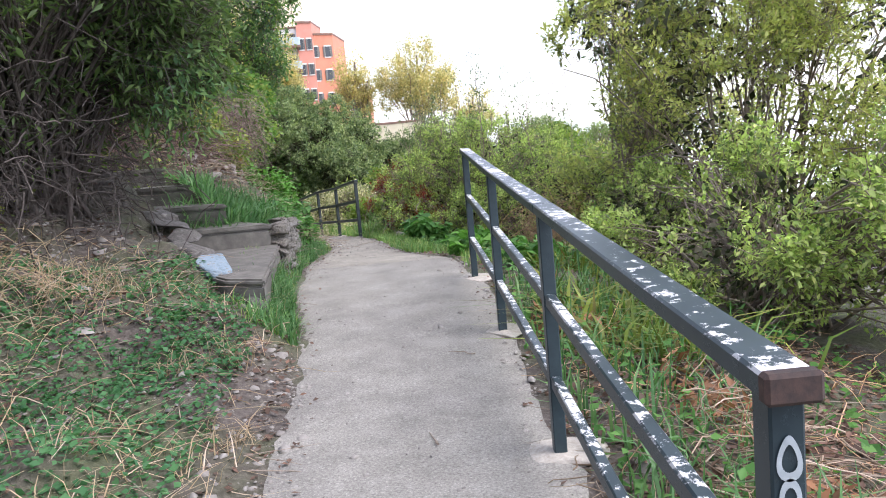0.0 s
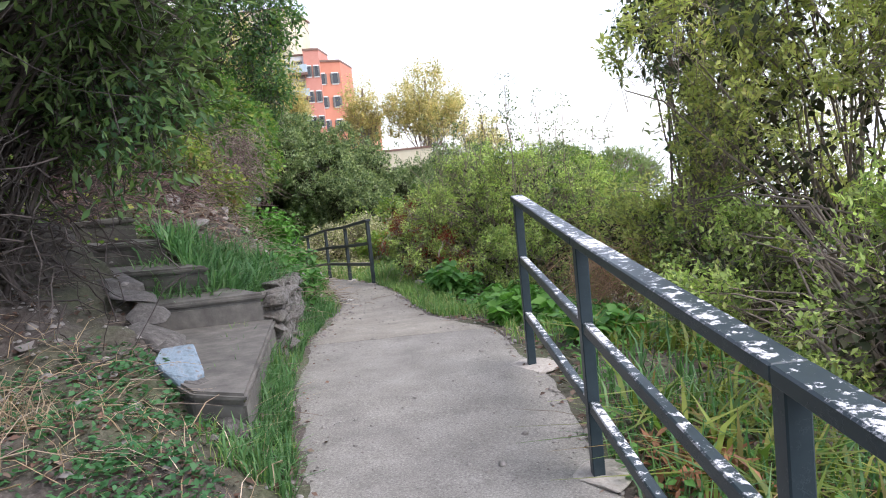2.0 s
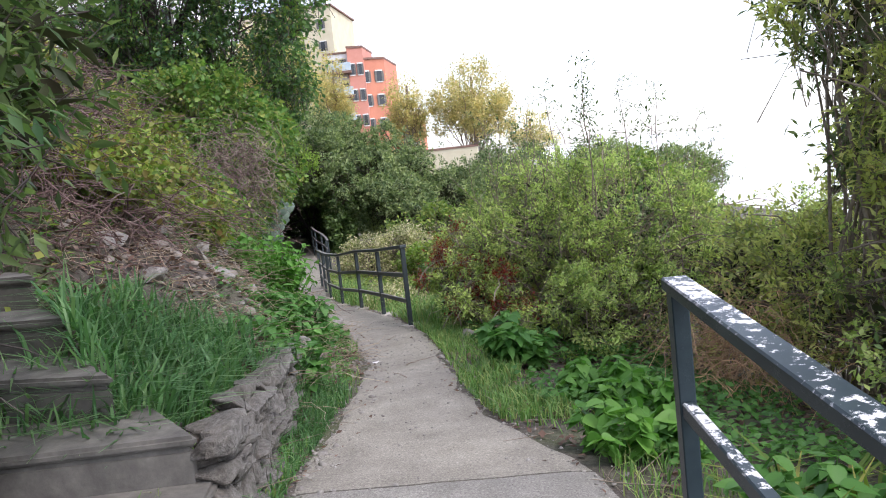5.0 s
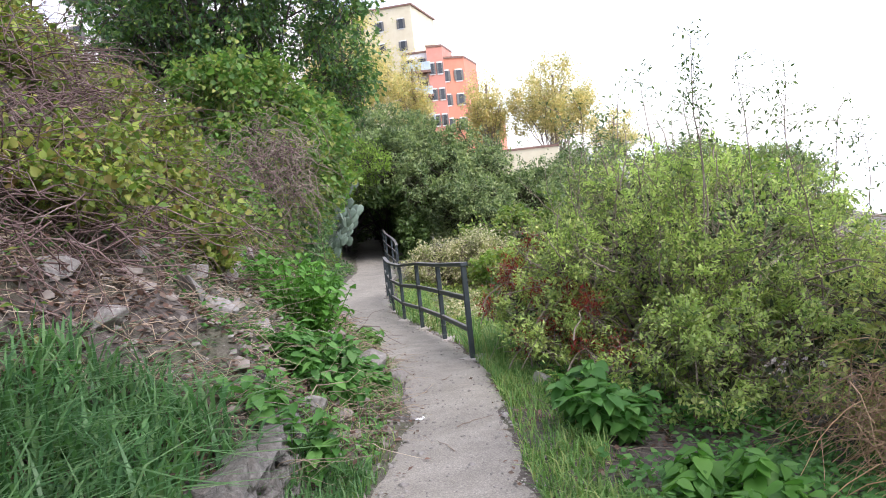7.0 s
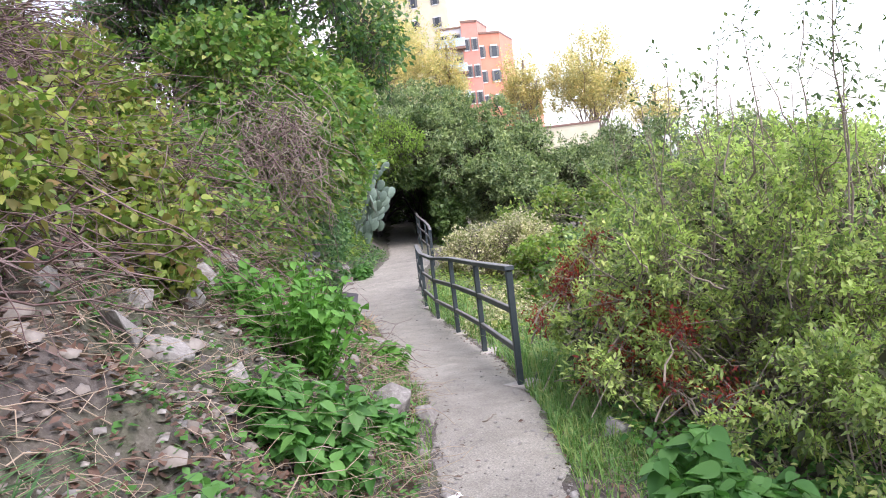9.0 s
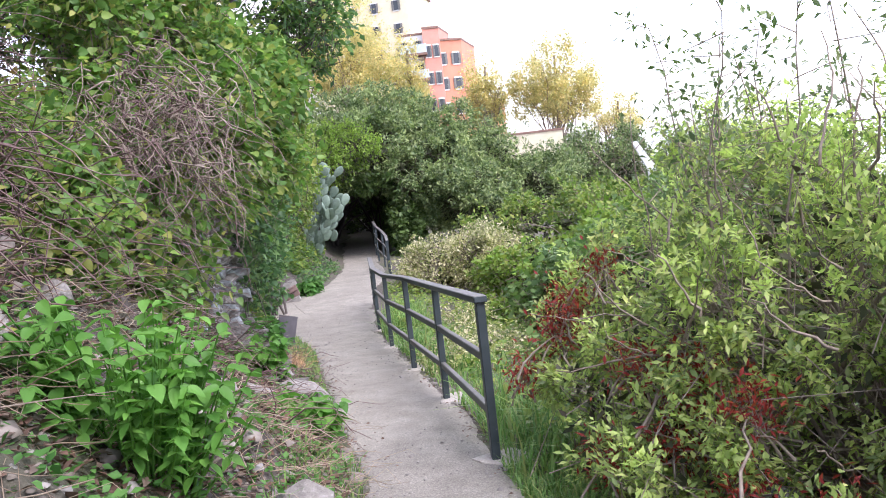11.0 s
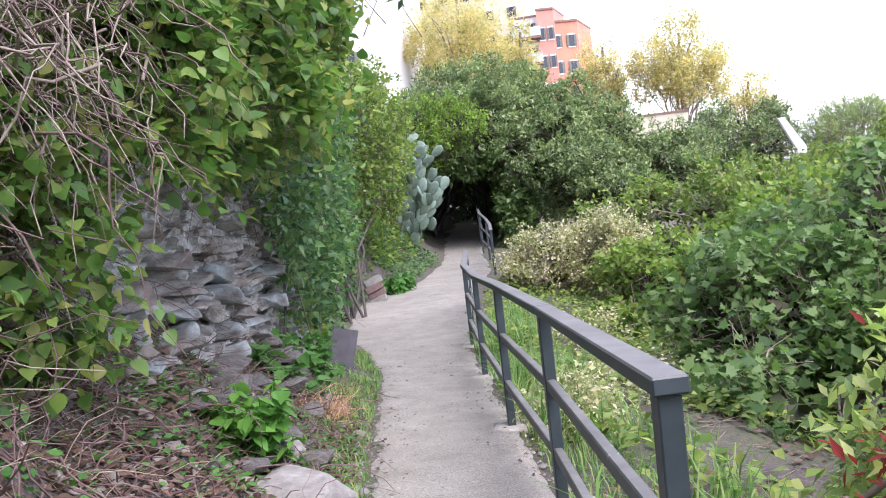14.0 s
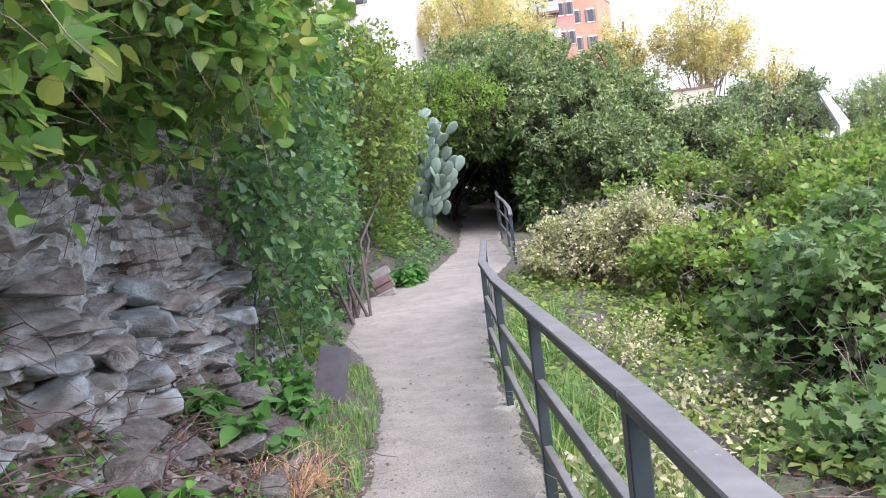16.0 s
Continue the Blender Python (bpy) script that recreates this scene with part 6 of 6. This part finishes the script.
ob, c = house("apartment_building", [(-16.5, 108.6), (-14.6, 109.2), (-14.3, 116), (-16.5, 116)], 0, 16.9, M_PINK, "tall pink rendered apartment house")
facade_windows(ob, shifted((-16.5, 108.6), c), shifted((-14.6, 109.2), c), (7.2, 10.4, 13.6), 2, M_WHITE, w=0.42)
ob, c = house("apartment_building", [(-19.6, 109.4), (-16.55, 109.4), (-16.55, 116), (-19.6, 116)], 0, 16.4, M_WHITE, "white rendered house side with stacked balconies")
facade_windows(ob, shifted((-19.6, 109.4), c), shifted((-16.55, 109.4), c), (8.4, 11.6, 14.4), 2, M_CREAM, w=0.5)
for z in (7.6, 10.8, 13.8):
    bl = block("balcony", 3.2, 1.7, 0.3, M_TILE, ob, Vector((-17.7 - c.x, 108.4 - c.y, z)), 0.1)
    block("parapet", 3.2, 0.12, 1.0, M_BALC, bl, Vector((0, -0.76, 0.3)))
    for q in (-1.0, 0.0, 1.0):
        block("bracket", 0.16, 1.2, 0.3, M_TILE, bl, Vector((q * 1.2, 0.1, -0.3)))
ob, c = house("apartment_building", [(-15.3, 109.2), (-12.2, 110.8), (-11.6, 120), (-14.1, 120)], 0, 15.4, M_ORANGE, "orange rendered apartment house with grey shutters")
facade_windows(ob, shifted((-15.3, 109.2), c), shifted((-12.2, 110.8), c), (6.6, 9.6, 12.6), 2, M_WHITE)
ob, c = house("apartment_building", [(-11.4, 112), (-8.9, 113), (-8.4, 120), (-11.4, 120)], 0, 8.0, M_ORANGE, "lower orange wing with dark eaves")
facade_windows(ob, shifted((-11.4, 112), c), shifted((-8.9, 113), c), (3.0, 5.6), 2, M_WHITE)
ob, c = house("apartment_building", [(-36, 124), (-20.2, 122), (-19.2, 136), (-36, 136)], 0, 25.0, M_CREAM, "tall cream apartment tower behind the autumn trees")
facade_windows(ob, shifted((-36, 124), c), shifted((-20.2, 122), c), (12.5, 15.7, 18.9, 22.0), 5, M_WHITE)
ob, c = house("apartment_building", [(-24, 104), (-17.6, 104), (-17.6, 107), (-24, 107)], 0, 11.2, M_CREAM, "cream rendered wing below the pink house")
facade_windows(ob, shifted((-24, 104), c), shifted((-17.8, 104), c), (6.0,), 3, M_WHITE)
ob, c = house("apartment_building", [(-42, 72), (-25.2, 76), (-25.2, 92), (-42, 92)], 2, 24, M_WHITE, "large white apartment block above the bank")
facade_windows(ob, shifted((-42, 72), c), shifted((-25.2, 76), c), (4.2, 7.4, 10.6, 13.8, 17.0), 6, M_CREAM)
for z in (3.4, 6.6, 9.8, 13.0):
    bl = block("balcony", 6.0, 1.5, 0.25, M_CREAM, ob, Vector((-29.5 - c.x, 74.2 - c.y, z)), 0.235)
    block("parapet", 6.0, 0.12, 0.95, M_CREAM, bl, Vector((0, -0.68, 0.25)))
ob, c = house("low_building", [(-6.4, 71), (-1.0, 71), (-1.0, 75), (-6.4, 75)], -4, 2.5, M_CREAM, "long low building with a terracotta roof", 0.35)
side_pts = [(1.68, 1.22), (1.88, 1.24), (2.5, 0.2), (2.5, -4.2), (2.22, -4.2), (2.22, 0.1)]
k = len(side_pts)
v = [(x, 42.0, z) for x, z in side_pts] + [(x, 42.5, z) for x, z in side_pts]
f = [tuple(range(k)), tuple(range(2 * k - 1, k - 1, -1))] + [(i, i + k, (i + 1) % k + k, (i + 1) % k) for i in range(k)]
tagged(mesh_object("sloping_wall", v, f, M_WHITE), "white sloping stair wall among trees", "wall")
# added glowing sheet that paints the far right as white haze
M_HAZE, hn, hl, hb = material("glowing_haze_sheet")
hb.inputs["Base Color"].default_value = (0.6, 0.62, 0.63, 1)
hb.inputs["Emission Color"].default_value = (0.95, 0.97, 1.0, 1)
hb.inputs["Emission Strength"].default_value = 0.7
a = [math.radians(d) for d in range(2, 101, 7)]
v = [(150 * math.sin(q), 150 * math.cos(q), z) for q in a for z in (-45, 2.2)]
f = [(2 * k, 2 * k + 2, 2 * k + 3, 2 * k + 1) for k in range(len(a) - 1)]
tagged(mesh_object("backdrop", v, f, M_HAZE), "glowing pale sheet standing in for far haze", "backdrop", kind="structure")
for i, (x, y, z, rx, rz, n) in enumerate([(-20.2, 86, 12.6, 4.7, 6.0, 3800), (-15.6, 90, 10.0, 2.0, 4.4, 1300), (-8.2, 90, 7.6, 2.3, 4.2, 1500), (-1.4, 88, 7.6, 4.4, 4.2, 3600), (4.6, 96, 4.0, 3.0, 2.4, 700)]):
    t = plant("poplar", (x, y, gz(x, y)), [(x, y, z, rx, rx, rz), (x + 0.5, y, z - rz * 0.35, rx * 0.85, rx, rz * 0.6), (x - rx * 0.55, y - 0.5, z - rz * 0.3, rx * 0.55, rx * 0.5, rz * 0.6), (x + rx * 0.6, y, z - rz * 0.45, rx * 0.5, rx * 0.5, rz * 0.5)], int(n * 0.85), 8, (0.22, 0.15), G["yellow"], 500 + i, "tall tree in yellow autumn leaf", "tree", group="autumn trees", stem_r=0.06, twig_len=1.0, shell=0.1, stems=40, lumps=9, tight=0.35, clump=0.5, twigs=False)
    tree_trunk("trunk", (x, y, gz(x, y)), (x + 0.2, y, z + rz * 0.5), 0.22, M_TWIG, t)

# dry tufts and canes at the start of the walk
rnd = np.random.default_rng(91)
for x, y, n, h in ((-1.25, 4.45, 60, 0.32), (-1.42, 4.2, 40, 0.26), (-2.45, 5.0, 70, 0.42), (-2.1, 5.05, 60, 0.38), (-1.05, 3.5, 34, 0.22), (-2.8, 4.6, 50, 0.4)):
    c = np.stack([rnd.normal(x, 0.07, n), rnd.normal(y, 0.07, n)], 1)
    c = np.column_stack([c, ground_z(c[:, 0], c[:, 1]) - 0.01])
    canes("dry_tuft", c, rnd.normal(0, 1, (n, 3)) * (0.45, 0.45, 0.2) + (0, 0, 1.0), h, 0.0024, G["dry"], "tuft of pale dry grass standing on the bank", rnd, "grass", sag=0.55, seg=7, wild=0.06)
c = np.stack([rnd.uniform(0.75, 1.9, 110), rnd.uniform(1.0, 2.6, 110)], 1)
c = np.column_stack([c, ground_z(c[:, 0], c[:, 1]) + rnd.uniform(0.02, 0.22, 110)])
canes("cut_canes", c, rnd.normal(0, 1, (110, 3)) * (0.9, 0.9, 0.2), 0.5, 0.006, G["straw"], "heap of pale cut canes behind the railing", rnd, "brush", sag=0.1, seg=5, wild=0.08)
p, r = scatter(5000, 0.55, 1.5, 1.6, 5.2, 92, near_right(0.12, 0.9, 1.6, 7, 0.5))
ground_leaves("dead_fronds", p[:500], r, 0.1, 0.03, G["frond"], "curled rusty dead fronds behind the railing", "leaf litter", lift=0.14, tilt=0.7)
p, r = scatter(9000, 0.6, 2.2, 4.2, 7.6, 93, near_right(0.25, 1.6, 1.1, 15, 0.4))
blades("cane_grass", p[:700], r, 0.28, 0.012, G["bankvine"], "yellow-green cane grass behind the railing", lean=1.5)
p, r = scatter(20000, -8.6, -5.6, 21.5, 32, 94, near_left(1.2, 44, 0.05, 1.3, 0.25))
ground_leaves("bank_weeds", p[:5200], r, 0.1, 0.06, G["wallivy"], "low green creeper at the foot of the far bank", "weeds", lift=0.28, tilt=0.5)
for i, (x, y, rz, ln) in enumerate(((0.12, 2.05, 0.5, 0.42), (-0.12, 3.4, 1.9, 0.16), (0.05, 4.6, 2.6, 0.2), (-1.05, 11.2, 0.8, 0.3), (-1.15, 10.6, 2.2, 0.24), (-1.5, 12.9, 1.2, 0.2))):
    q = np.linspace(-0.5, 0.5, 7)[:, None] * ln * np.array([math.cos(rz), math.sin(rz), 0]) + rnd.normal(0, 0.008, (7, 3)) * (1, 1, 0.3) + (0, 0, 0.01)
    v, k, f = tubes(q[None], (np.linspace(1, 0.4, 7) * 0.0045)[None], 5)
    ob = tagged(quads_object("twig", v, k, M_TWIG, faces=f), "dry fallen twig lying on the path", "twig", "fallen twigs")
    ob.location = (x, y, float(path_z(y)) + 0.016)
